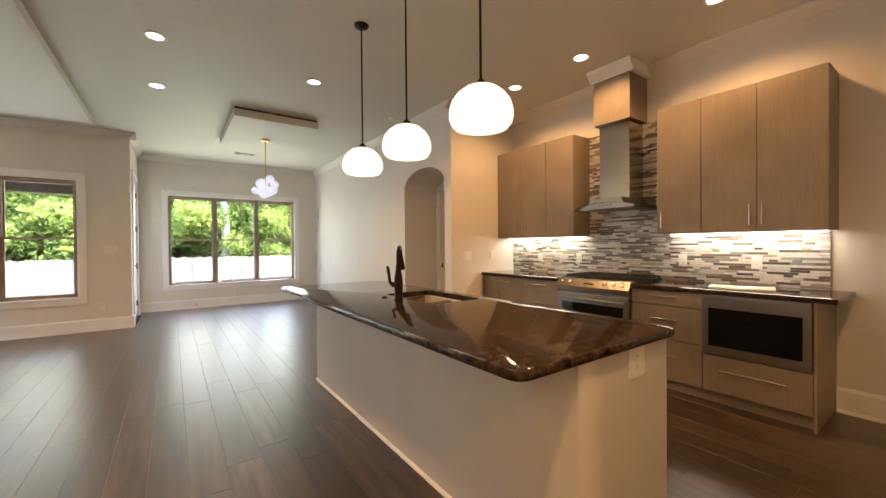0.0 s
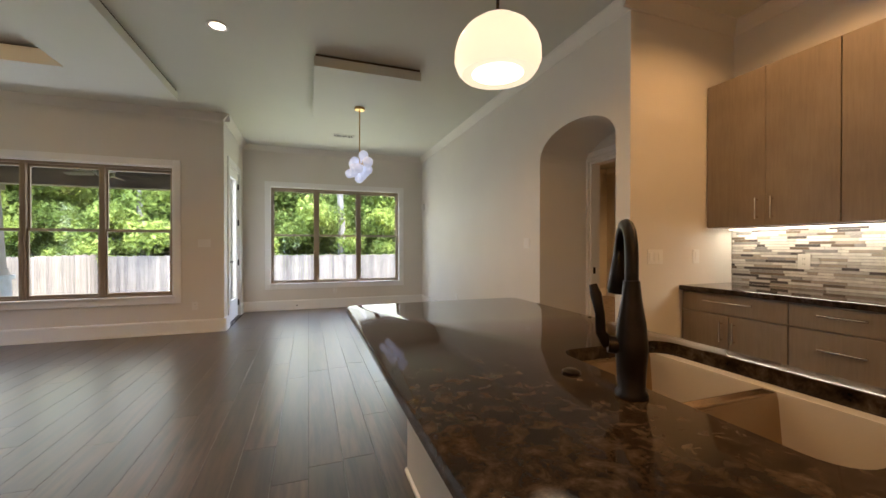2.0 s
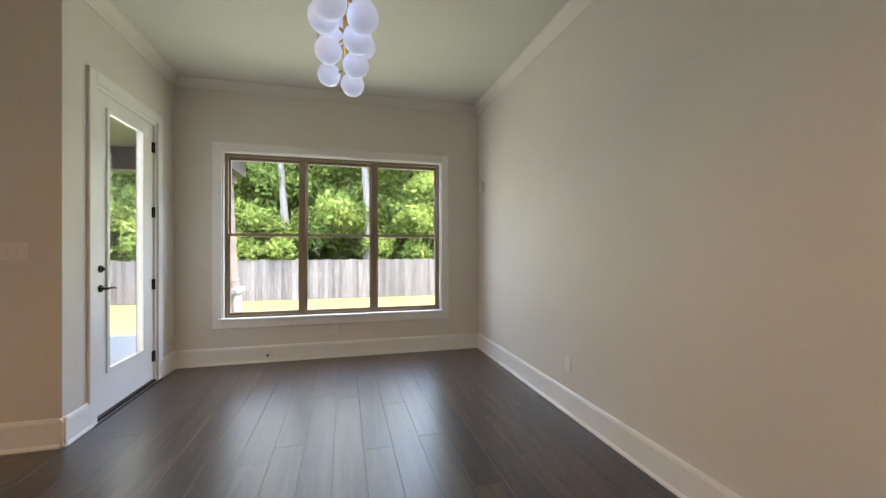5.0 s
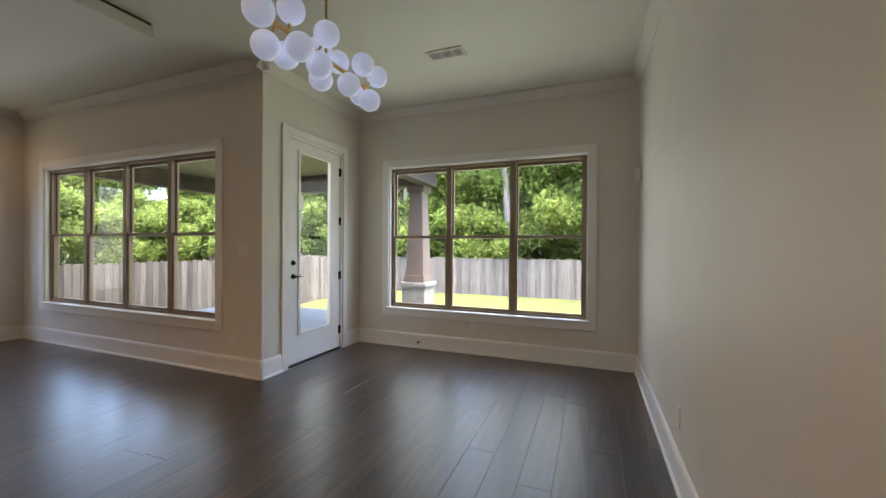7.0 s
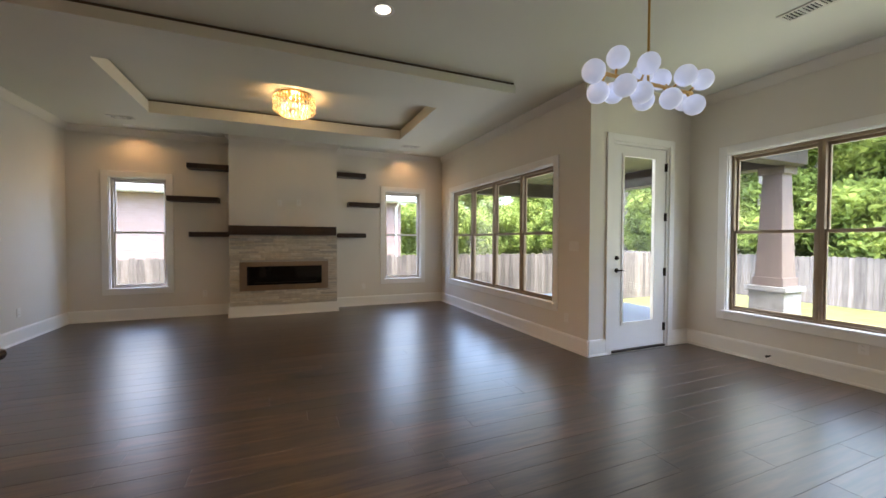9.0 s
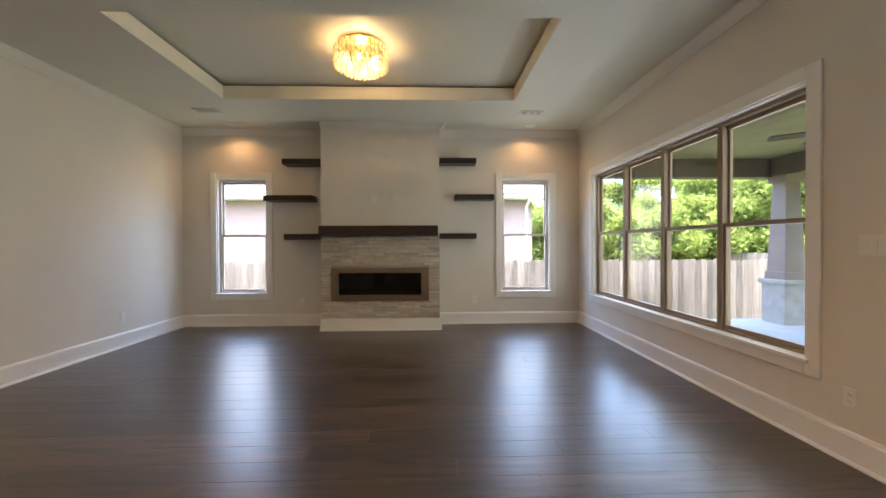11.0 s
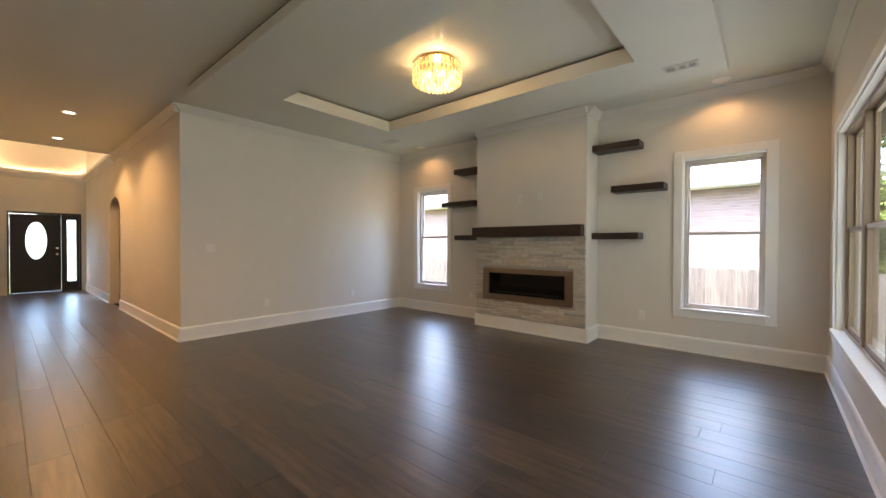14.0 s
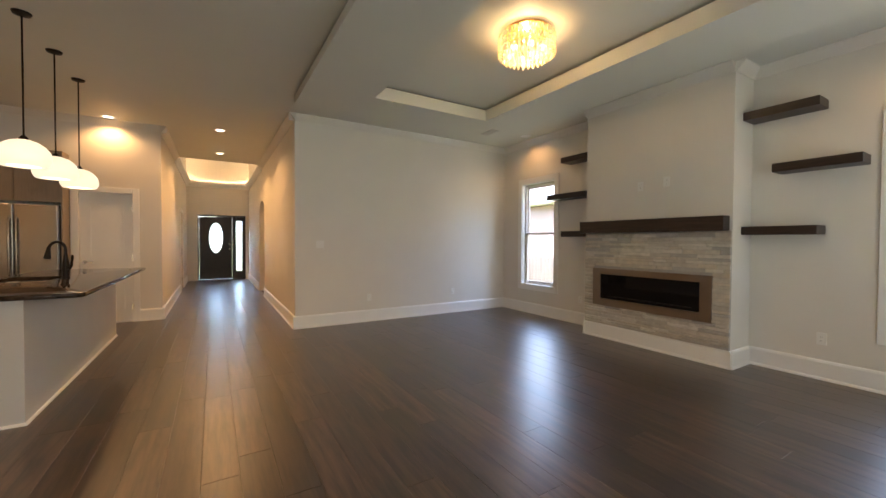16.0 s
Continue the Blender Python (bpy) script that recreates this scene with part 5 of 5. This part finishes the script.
def vent(x, y, z, lx, ly):
    t = thing("ceiling_vent", (x, y, z), "white metal ceiling air vent with slats", "vent", "ceiling vents")
    part("backing", box(x - lx / 2 + 0.02, x + lx / 2 - 0.02, y - ly / 2 + 0.02, y + ly / 2 - 0.02, z - 0.004, z - 0.0005), VENTDARK, t)
    bm = bmesh.new()
    holed(x - lx / 2, x + lx / 2, y - ly / 2, y + ly / 2, [(x - lx / 2 + 0.025, x + lx / 2 - 0.025, y - ly / 2 + 0.025, y + ly / 2 - 0.025)], lambda a, b, c, d: box(a, b, c, d, z - 0.010, z - 0.0005, 0.001, bm, 1))
    part("frame", bm, VENTMAT, t)
    long_x = lx > ly
    n = 12
    for i in range(n):
        if i in (4, 8):
            w = 0.010
        else:
            w = 0.0045
        f = (i + 0.5) / n
        if long_x:
            c = x - lx / 2 + 0.025 + (lx - 0.05) * f
            part("slat", box(c - w, c + w, y - ly / 2 + 0.024, y + ly / 2 - 0.024, z - 0.009, z - 0.004), VENTMAT, t)
        else:
            c = y - ly / 2 + 0.025 + (ly - 0.05) * f
            part("slat", box(x - lx / 2 + 0.024, x + lx / 2 - 0.024, c - w, c + w, z - 0.009, z - 0.004), VENTMAT, t)


vent(1.49, 8.59, H, 0.36, 0.17)
vent(-3.46, 6.96, 3.03, 0.15, 0.30)
vent(-3.46, 2.78, 3.03, 0.15, 0.30)
t = thing("smoke_detector", (2.94, 5.05, H), "round white smoke detector on the ceiling", "smoke detector")
part("housing", lathe([(0, -0.035), (0.04, -0.035), (0.058, -0.025), (0.064, -0.006), (0.064, -0.0005), (0, -0.0005)], (2.94, 5.05, H), 28), PLASTIC, t, "", True)
part("grille", lathe([(0.03, -0.038), (0.038, -0.036), (0.038, -0.034), (0.03, -0.034)], (2.94, 5.05, H), 24), VENTMAT, t)


# ---- fireplace wall ----
def shelf(y0, y1, z, name="floating_shelf", label="dark espresso wooden floating shelf", x1=-4.45, x0=-4.698, h=0.085):
    o = alone(name, box(x0, x1, y0, y1, z - h, z, 0.004), ESPRESSO, label, "shelf", group="floating shelves")
    return o


for y0, y1, z in ((3.34, 3.98, 2.64), (3.05, 3.80, 2.075), (3.36, 3.98, 1.475), (5.775, 6.36, 2.66), (6.02, 6.64, 2.09), (5.775, 6.36, 1.475)):
    shelf(y0, y1, z)
alone("mantel_shelf", box(-4.274, -4.13, 3.985, 5.745, 1.43, 1.585, 0.005), ESPRESSO, "thick dark espresso wooden mantel beam", "mantel")


def fireplace():
    t = thing("fireplace", (-4.26, 4.87, 0.45), "linear electric fireplace in a brushed metal frame", "fireplace")
    bm = bmesh.new()
    holed(4.137, 5.604, 0.45, 0.953, [(4.25, 5.49, 0.545, 0.875)], lambda a, b, c, d: box(-4.262, -4.232, a, b, c, d, 0, bm))
    bmesh.ops.remove_doubles(bm, verts=bm.verts, dist=1e-5)
    part("frame", bm, BRONZESTEEL, t, "brushed bronze-toned metal frame")
    part("firebox", box(-4.273, -4.260, 4.24, 5.50, 0.535, 0.885), SOOT, t, "black firebox")
    part("glass", box(-4.252, -4.248, 4.25, 5.49, 0.545, 0.875), DARKGLASS, t, "black glass front")
    bm = rod((-4.244, 4.36, 0.585), (-4.244, 5.40, 0.585), 0.006, 8)
    part("burner_rail", bm, IRON, t)


fireplace()

# ---- outdoors ----
me = bpy.data.meshes.new("ground")
me.from_pydata([(-400, -400, -0.9), (400, -400, -0.9), (400, 400, -0.9), (-400, 400, -0.9)], [], [(0, 1, 2, 3)])
me.materials.append(GRASS)
tagged(new("ground", me), "bright green mown lawn behind the house", "ground", "", "structure")
tagged(part("patio", box(-5.6, -0.05, 8.25, 12.5, -1.0, -0.15), CONCRETE), "pale concrete covered patio slab", "patio", "", "structure")


def porch():
    bm = bmesh.new()
    for i in range(32):
        y = 8.26 + i * 0.14
        box(-5.7, -0.42 if y < 9.95 else 0.0, y, y + 0.134, 2.86, 2.88, 0, bm)
    box(-5.7, -0.42, 8.26, 9.95, 2.88, 2.95, 0, bm)
    box(-5.7, 0.0, 9.95, 12.7, 2.88, 2.95, 0, bm)
    alone("ceiling_porch", bm, PORCHCEIL, "olive-brown board ceiling of the covered patio", "ceiling", "structure")
    t = thing("porch_beam", (-2.8, 12.1, 2.5), "dark wooden beam along the patio roof edge", "beam")
    part("beam", box(-5.6, -0.1, 11.95, 12.25, 2.52, 2.86, 0.01), PORCHWOOD, t)
    part("side_beam", box(-0.35, -0.1, 9.95, 11.95, 2.52, 2.86, 0.01), PORCHWOOD, t)
    part("side_beam", box(-5.6, -5.35, 8.26, 11.95, 2.52, 2.86, 0.01), PORCHWOOD, t)
    alone("roof", box(-6.0, 0.3, 9.96, 13.0, 2.96, 3.3, 0, box(-6.0, -0.42, 8.26, 9.96, 2.96, 3.3)), ROOF, "roof above the covered patio", "roof", "structure")


porch()


def column(x, y):
    t = thing("porch_column", (x, y, -0.15), "tapered taupe porch column on a grey stone pier", "column", "porch columns")
    part("pier", box(x - 0.24, x + 0.24, y - 0.24, y + 0.24, -0.15, 0.56, 0.01), PIER, t, "grey stone pier")
    part("pier_cap", box(x - 0.28, x + 0.28, y - 0.28, y + 0.28, 0.56, 0.64, 0.01), CONCRETE, t, "pale stone cap")
    bm = bmesh.new()
    rings = [[bm.verts.new((x + sx * r, y + sy * r, z)) for sx, sy in ((-1, -1), (1, -1), (1, 1), (-1, 1))] for r, z in ((0.19, 0.64), (0.13, 2.42))]
    for i in range(4):
        bm.faces.new((rings[0][i], rings[0][(i + 1) % 4], rings[1][(i + 1) % 4], rings[1][i]))
    part("shaft", bm, COLUMN, t, "tapered taupe shaft")
    part("collar", box(x - 0.21, x + 0.21, y - 0.21, y + 0.21, 0.64, 0.78, 0.008), COLUMN, t)
    part("capital", box(x - 0.18, x + 0.18, y - 0.18, y + 0.18, 2.40, 2.52, 0.008), COLUMN, t)


column(-0.42, 12.1)
column(-5.2, 12.1)


def fan(x, y):
    z = 2.86
    t = thing("ceiling_fan", (x, y, z), "dark patio ceiling fan with pale blades at rest", "ceiling fan")
    part("canopy", lathe([(0, -0.06), (0.03, -0.06), (0.07, -0.01), (0.07, 0), (0, 0)], (x, y, z), 20), BRONZE, t, "", True)
    part("rod", rod((x, y, z - 0.25), (x, y, z - 0.05), 0.012, 10), BRONZE, t)
    part("motor", lathe([(0, -0.40), (0.06, -0.40), (0.12, -0.36), (0.14, -0.31), (0.12, -0.26), (0.05, -0.23), (0, -0.23)], (x, y, z), 28), BRONZE, t, "dark motor housing", True)
    for k in range(5):
        m = Matrix.Translation((x, y, z - 0.33)) @ Matrix.Rotation(radians(72 * k + 20), 4, "Z") @ Matrix.Rotation(radians(11), 4, "X")
        bm = prism([(0.20, -0.055), (0.30, -0.07), (0.62, -0.075), (0.68, -0.05), (0.68, 0.05), (0.62, 0.075), (0.30, 0.07), (0.20, 0.055)], "z", -0.005, 0.005)
        bmesh.ops.transform(bm, matrix=m, verts=bm.verts)
        b = part("blade", bm, FENCE, t, "pale wooden blade")
        bm = prism([(0.08, -0.02), (0.26, -0.03), (0.26, 0.03), (0.08, 0.02)], "z", 0.006, 0.012)
        bmesh.ops.transform(bm, matrix=m, verts=bm.verts)
        part("bracket", bm, BRONZE, b)


fan(-2.5, 10.2)


def fence(name, axis, c, u0, u1, top, ground, out):
    """A board fence with dog-eared pickets, rails and posts."""
    t = thing(name, (0, 0, 0), "weathered grey wooden board fence", "fence", "garden fences")
    rng = random.Random(5)
    w = 0.142
    n = int((u1 - u0) / (w + 0.006))
    shared = {}
    for i in range(n):
        u = u0 + i * (w + 0.006)
        h = round(top - ground + rng.choice((-0.02, 0.0, 0.015)), 3)
        if h not in shared:
            o = [(0, 0), (w, 0), (w, h - 0.035), (w - 0.035, h), (0.035, h), (0, h - 0.035)]
            me = bpy.data.meshes.new("picket")
            bm = prism(o, "y", 0, 0.018)
            bm.to_mesh(me)
            bm.free()
            me.materials.append(FENCE)
            shared[h] = me
        ob = new("picket", shared[h])
        ob.parent = t
        ob.matrix_basis = pose(u, c, ground) if axis == "y" else pose(c, u, ground, 0, 0, 90)
    for z in (ground + 0.35, ground + 1.0, top - 0.25):
        bm = box(u0, u1, c + out * 0.02, c + out * 0.06, z, z + 0.09) if axis == "y" else box(c + out * 0.02, c + out * 0.06, u0, u1, z, z + 0.09)
        part("rail", bm, FENCE, t)
    k = u0
    while k < u1:
        bm = box(k, k + 0.1, c + out * 0.06, c + out * 0.16, ground, top - 0.1) if axis == "y" else box(c + out * 0.06, c + out * 0.16, k, k + 0.1, ground, top - 0.1)
        part("post", bm, FENCE, t)
        k += 2.4


fence("fence_north", "y", 22.5, -20, 14, 0.82, -0.9, 1)
fence("fence_west", "x", -7.7, -2, 22.4, 0.90, -0.9, -1)


def neighbour_house():
    t = thing("neighbour_house", (-14, 1, -0.9), "neighbouring brick house with a grey shingle roof", "house")
    bm = box(-18, -11.0, -9, 9.0, -0.9, 2.75)
    part("wall", bm, BRICKY, t, "pale red brick wall")
    bm = bmesh.new()
    e = [(-18.6, -9.6), (-10.4, -9.6), (-10.4, 9.6), (-18.6, 9.6)]
    v = [bm.verts.new((x, y, 3.0)) for x, y in e]
    r = [bm.verts.new((-14.5, -5.5, 5.6)), bm.verts.new((-14.5, 5.5, 5.6))]
    for f in ((v[0], v[1], r[0]), (v[1], v[2], r[1], r[0]), (v[2], v[3], r[1]), (v[3], v[0], r[0], r[1]), (v[3], v[2], v[1], v[0])):
        bm.faces.new(f)
    roof = part("roof", bm, ROOF, t, "grey shingle hip roof")
    for k in range(16):
        f = (k + 0.5) / 16
        x, z, ye = -10.4 - 4.1 * f, 3.0 + 2.6 * f, 9.6 - 4.1 * f
        part("shingle_course", prism([(x + 0.13, z - 0.075), (x - 0.13, z + 0.10), (x - 0.13, z + 0.13), (x + 0.13, z - 0.035)], "y", -ye, ye), ROOF, roof)
    part("fascia", box(-10.42, -10.36, -9.6, 9.6, 2.80, 3.02, 0.01), TRIM, t, "white fascia board")
    part("soffit", box(-11.0, -10.42, -9.6, 9.6, 2.76, 2.80), TRIM, t)
    part("gutter", box(-10.36, -10.26, -9.6, 9.6, 2.90, 3.03, 0.02), TRIM, t, "white gutter")
    part("downspout", tube([(-10.32, 8.8, 2.92), (-10.5, 8.8, 2.75), (-10.9, 8.8, 2.55), (-10.94, 8.8, 2.3), (-10.94, 8.8, -0.8)], 0.045, 8), TRIM, t, "white downspout")


neighbour_house()


def tree_model(name, height, spread, leaves, leafmat, seed, low=0.18):
    """A tapered trunk with limbs and a crown of many small leaf clumps; built at the origin."""
    rng = random.Random(seed)
    t = thing(name, (0, 0, 0), "tall leafy green tree behind the fence" if name == "tree" else "dense bright green shrub behind the fence", name, "trees behind the fence" if name == "tree" else "shrubs behind the fence")
    r0 = height * 0.016
    trunk = [(math.sin(i * 1.3 + seed) * 0.12 * i * 0.3, math.cos(i * 0.9 + seed) * 0.10 * i * 0.3, height * 0.92 * i / 8) for i in range(9)]
    bm = tube(trunk, [r0 * (1 - 0.1 * i) for i in range(9)], 8)
    tips = []
    for k in range(16):
        f = low + (0.94 - low) * (k + rng.random()) / 16
        j = min(7, int(f * 8))
        base = Vector(trunk[j]).lerp(Vector(trunk[j + 1]), f * 8 - j if f * 8 - j < 1 else 1)
        a = rng.random() * 6.28
        ln = spread * (0.45 + 0.55 * math.sin(math.pi * min(1, f * 0.9 + 0.1))) * rng.uniform(0.7, 1.1)
        d = Vector((math.cos(a), math.sin(a), rng.uniform(0.15, 0.6)))
        mid = base + d * ln * 0.5 + Vector((0, 0, 0.1 * ln))
        end = base + d * ln
        tube([base, mid, end], [r0 * 0.35, r0 * 0.22, r0 * 0.08], 5, bm)
        tips += [mid.lerp(end, q) for q in (0.1, 0.5, 0.95)] + [base.lerp(mid, 0.75)]
    part("trunk", bm, BARK, t, "rough grey-brown trunk", True)
    verts, faces = [], []
    per = leaves // len(tips)
    for c in tips:
        cr = spread * rng.uniform(0.20, 0.36)
        for q in range(per):
            u = Vector((rng.gauss(0, 1), rng.gauss(0, 1), rng.gauss(0, 0.7)))
            p = c + u.normalized() * cr * rng.random() ** 0.45
            s = rng.uniform(0.07, 0.15)
            n = Vector((rng.uniform(-1, 1), rng.uniform(-1, 1), rng.uniform(0.1, 1))).normalized()
            x = n.cross(Vector((rng.uniform(-1, 1), rng.uniform(-1, 1), rng.uniform(-1, 1)))).normalized()
            y = n.cross(x)
            i = len(verts)
            verts += [tuple(p - x * s * 1.3), tuple(p + y * s * 0.6 - n * s * 0.2), tuple(p + x * s * 1.3), tuple(p - y * s * 0.6 - n * s * 0.2)]
            faces.append((i, i + 1, i + 2, i + 3))
    me = bpy.data.meshes.new("crown")
    me.from_pydata(verts, [], faces)
    me.materials.append(leafmat)
    cr = new("crown", me)
    cr.parent = t
    tagged(cr, "crown of many small green leaves")
    return t


MODELS = [tree_model("tree", 10, 3.3, 18000, LEAF1, 1), tree_model("tree", 12, 3.6, 17000, LEAF2, 2), tree_model("tree", 9.5, 3.5, 18000, LEAF1, 3), tree_model("tree", 8, 3.2, 16000, LEAF1, 4), tree_model("tree", 13, 3.0, 14000, LEAF2, 5), tree_model("shrub", 4.6, 2.6, 15000, LEAF1, 6, 0.06), tree_model("shrub", 6.0, 2.8, 15000, LEAF2, 7, 0.05), tree_model("tree", 13, 2.4, 7000, LEAF1, 9, 0.5)]


def forest():
    rng = random.Random(11)
    spots = []
    x = -30.0
    while x < 20:
        spots.append((x + rng.uniform(-0.8, 0.8), 26.5 + rng.uniform(-1.2, 1.8), rng.choice((0, 2, 3, 0))))
        spots.append((x + 1.6 + rng.uniform(-1, 1), 33 + rng.uniform(-1.5, 2), rng.choice((1, 0, 4, 2))))
        spots.append((x + 0.9, 24.6 + rng.uniform(-0.3, 0.8), 5))
        spots.append((x - 0.8, 29.5 + rng.uniform(-0.6, 0.8), 6))
        x += 3.5
    y = 9.0
    while y < 25:
        spots.append((-24.5 + rng.uniform(-1.2, 1.2), y + 1.5, rng.choice((0, 2, 3))))
        spots.append((-21.5 + rng.uniform(-0.5, 0.5), y + 1.0, 5))
        y += 3.4
    for x, y in ((-6.6, 23.7), (-1.2, 24.2), (2.6, 23.6), (-14.0, 24.0)):
        spots.append((x, y, 7))
    for y in (13, 17, 21):
        spots.append((14.5, y, 2))
    used = set()
    for x, y, k in spots:
        s = rng.uniform(0.85, 1.15)
        m = pose(x, y, -0.9, 0, 0, rng.uniform(0, 360))
        if k not in used:
            used.add(k)
            MODELS[k].matrix_basis = m
        else:
            copy_thing(MODELS[k], m @ Matrix.Diagonal((s, s, s, 1)))


forest()


# ---- pieces: mosaic, ledge stone, floor planks ----
def mosaic():
    backing = bmesh.new()
    box(4.388, 4.3985, 0.75, 4.068, 0.922, 1.383, 0, backing)
    box(4.388, 4.3985, 1.884, 2.806, 1.383, 2.56, 0, backing)
    t = alone("backsplash", backing, GROUT, "linear mosaic backsplash in white, grey and brown strips", "backsplash", "structure")
    rng = random.Random(3)
    rest_v, rest_f = [], []
    shared = {}
    count = 0
    rh = 0.0205
    z = 0.922
    while z < 2.545:
        a, b = (0.752, 4.066) if z + rh < 1.384 else (1.886, 2.804)
        y = a - rng.uniform(0, 0.1)
        h = rh - 0.0022
        while y < b - 0.004:
            ln = rng.choice((0.06, 0.09, 0.12, 0.15, 0.20))
            y0, y1 = max(a, y), min(b, y + ln - 0.002)
            y += ln
            if y1 - y0 < 0.012:
                continue
            proud = rng.choice((0.007, 0.0085, 0.010))
            key = (round(y1 - y0, 3), proud)
            vs = [(0, 0, 0), (0, y1 - y0, 0), (0, y1 - y0, h), (0, 0, h), (-proud, 0.0008, 0.0008), (-proud, y1 - y0 - 0.0008, 0.0008), (-proud, y1 - y0 - 0.0008, h - 0.0008), (-proud, 0.0008, h - 0.0008)]
            fs = [(4, 7, 6, 5), (0, 4, 5, 1), (1, 5, 6, 2), (2, 6, 7, 3), (3, 7, 4, 0)]
            if count < 300 and 1.1 < z < 1.36:
                if key not in shared:
                    me = bpy.data.meshes.new("tile")
                    me.from_pydata(vs, [], fs)
                    me.materials.append(TILE1)
                    shared[key] = me
                ob = new("tile", shared[key])
                ob.parent = t
                ob.location = (4.3875, y0, z)
                count += 1
            else:
                i = len(rest_v)
                rest_v += [(4.3875 + v[0], y0 + v[1], z + v[2]) for v in vs]
                rest_f += [tuple(i + k for k in f) for f in fs]
        z += rh
    me = bpy.data.meshes.new("tiles_rest")
    me.from_pydata(rest_v, [], rest_f)
    me.materials.append(TILE2)
    ob = new("tiles_rest", me)
    ob.parent = t
    tagged(ob, "remaining mosaic strips", "", "", "stuff")


mosaic()


def ledge_stone():
    t = alone("stone_surround", box(-4.274, -4.268, 3.986, 5.769, 0.19, 1.428), GROUT, "split-face ledge stone fireplace surround", "stone surround", "structure")
    rng = random.Random(8)
    z = 0.19
    while z < 1.425:
        h = min(rng.choice((0.032, 0.04, 0.05)), 1.428 - z)
        spans = [(3.986, 5.769)] if (z + h <= 0.455 or z >= 0.948) else [(3.986, 4.139), (5.602, 5.769)]
        for a, b in spans:
            y = a
            while y < b - 0.01:
                y1 = min(b, y + rng.uniform(0.14, 0.42))
                if b - y1 < 0.06:
                    y1 = b
                d = rng.uniform(0.008, 0.022)
                q = 0.002
                c = [rng.uniform(-0.004, 0.004) for _ in range(4)]
                vs = [(0, 0, 0), (0, y1 - y - q, 0), (0, y1 - y - q, h - q), (0, 0, h - q),
                      (d + c[0], 0.002, 0.002), (d + c[1], y1 - y - q - 0.002, 0.002), (d + c[2], y1 - y - q - 0.002, h - q - 0.002), (d + c[3], 0.002, h - q - 0.002),
                      (d + 0.003 + c[0], (y1 - y) * 0.5, h * 0.5)]
                fs = [(4, 5, 8), (5, 6, 8), (6, 7, 8), (7, 4, 8), (0, 1, 5, 4), (1, 2, 6, 5), (2, 3, 7, 6), (3, 0, 4, 7)]
                me = bpy.data.meshes.new("stone")
                me.from_pydata(vs, [], fs)
                me.materials.append(STONE)
                ob = new("stone", me)
                ob.parent = t
                ob.location = (-4.268, y, z)
                y = y1
        z += h


ledge_stone()


def plank_floor():
    rng = random.Random(21)
    w = 0.187
    rest_v, rest_f = [], []
    rows = int((4.40 + 4.70) / w) + 1
    count = 0
    for i in range(rows):
        x0 = -4.70 + i * w
        x1 = min(x0 + w, 4.40)
        xm = (x0 + x1) / 2
        if xm < -0.74:
            spans = [(1.675, 8.09)]
        elif xm < 1.01:
            spans = [(-6.836, 9.78 if xm > -0.25 else 8.09)]
        elif xm < 3.25:
            spans = [(-0.15, 9.78)]
        else:
            spans = [(-0.15, 4.07), (4.22, 5.285)] if xm < 3.93 else [(-0.15, 4.07)]
        for a, b in spans:
            y = a - rng.uniform(0, 1.2)
            while y < b - 0.01:
                ln = rng.uniform(1.1, 2.1)
                y0, y1 = max(a, y), min(b, y + ln)
                y += ln
                if y1 - y0 < 0.02:
                    continue
                g, e = 0.0006, 0.0009
                dz = rng.uniform(-0.0006, 0.0)
                sx, sy = x1 - x0 - 2 * g, y1 - y0 - 2 * g
                vs = [(0, 0, -0.012), (sx, 0, -0.012), (sx, sy, -0.012), (0, sy, -0.012), (0, 0, -e), (sx, 0, -e), (sx, sy, -e), (0, sy, -e),
                      (e, e, dz), (sx - e, e, dz), (sx - e, sy - e, dz), (e, sy - e, dz)]
                fs = [(8, 9, 10, 11), (4, 5, 9, 8), (5, 6, 10, 9), (6, 7, 11, 10), (7, 4, 8, 11), (0, 1, 5, 4), (1, 2, 6, 5), (2, 3, 7, 6), (3, 0, 4, 7)]
                if y0 > -1.0 and count < 330:
                    me = bpy.data.meshes.new("plank")
                    me.from_pydata(vs, [], fs)
                    me.materials.append(PLANK)
                    ob = new("plank", me)
                    ob.parent = floor_ob
                    ob.location = (x0 + g, y0 + g, 0)
                    count += 1
                else:
                    k = len(rest_v)
                    rest_v += [(x0 + g + v[0], y0 + g + v[1], v[2]) for v in vs]
                    rest_f += [tuple(k + q for q in f) for f in fs]
    if rest_v:
        me = bpy.data.meshes.new("planks_rest")
        me.from_pydata(rest_v, [], rest_f)
        me.materials.append(PLANK)
        ob = new("planks_rest", me)
        ob.parent = floor_ob
        tagged(ob, "remaining floor planks", "", "", "stuff")


plank_floor()
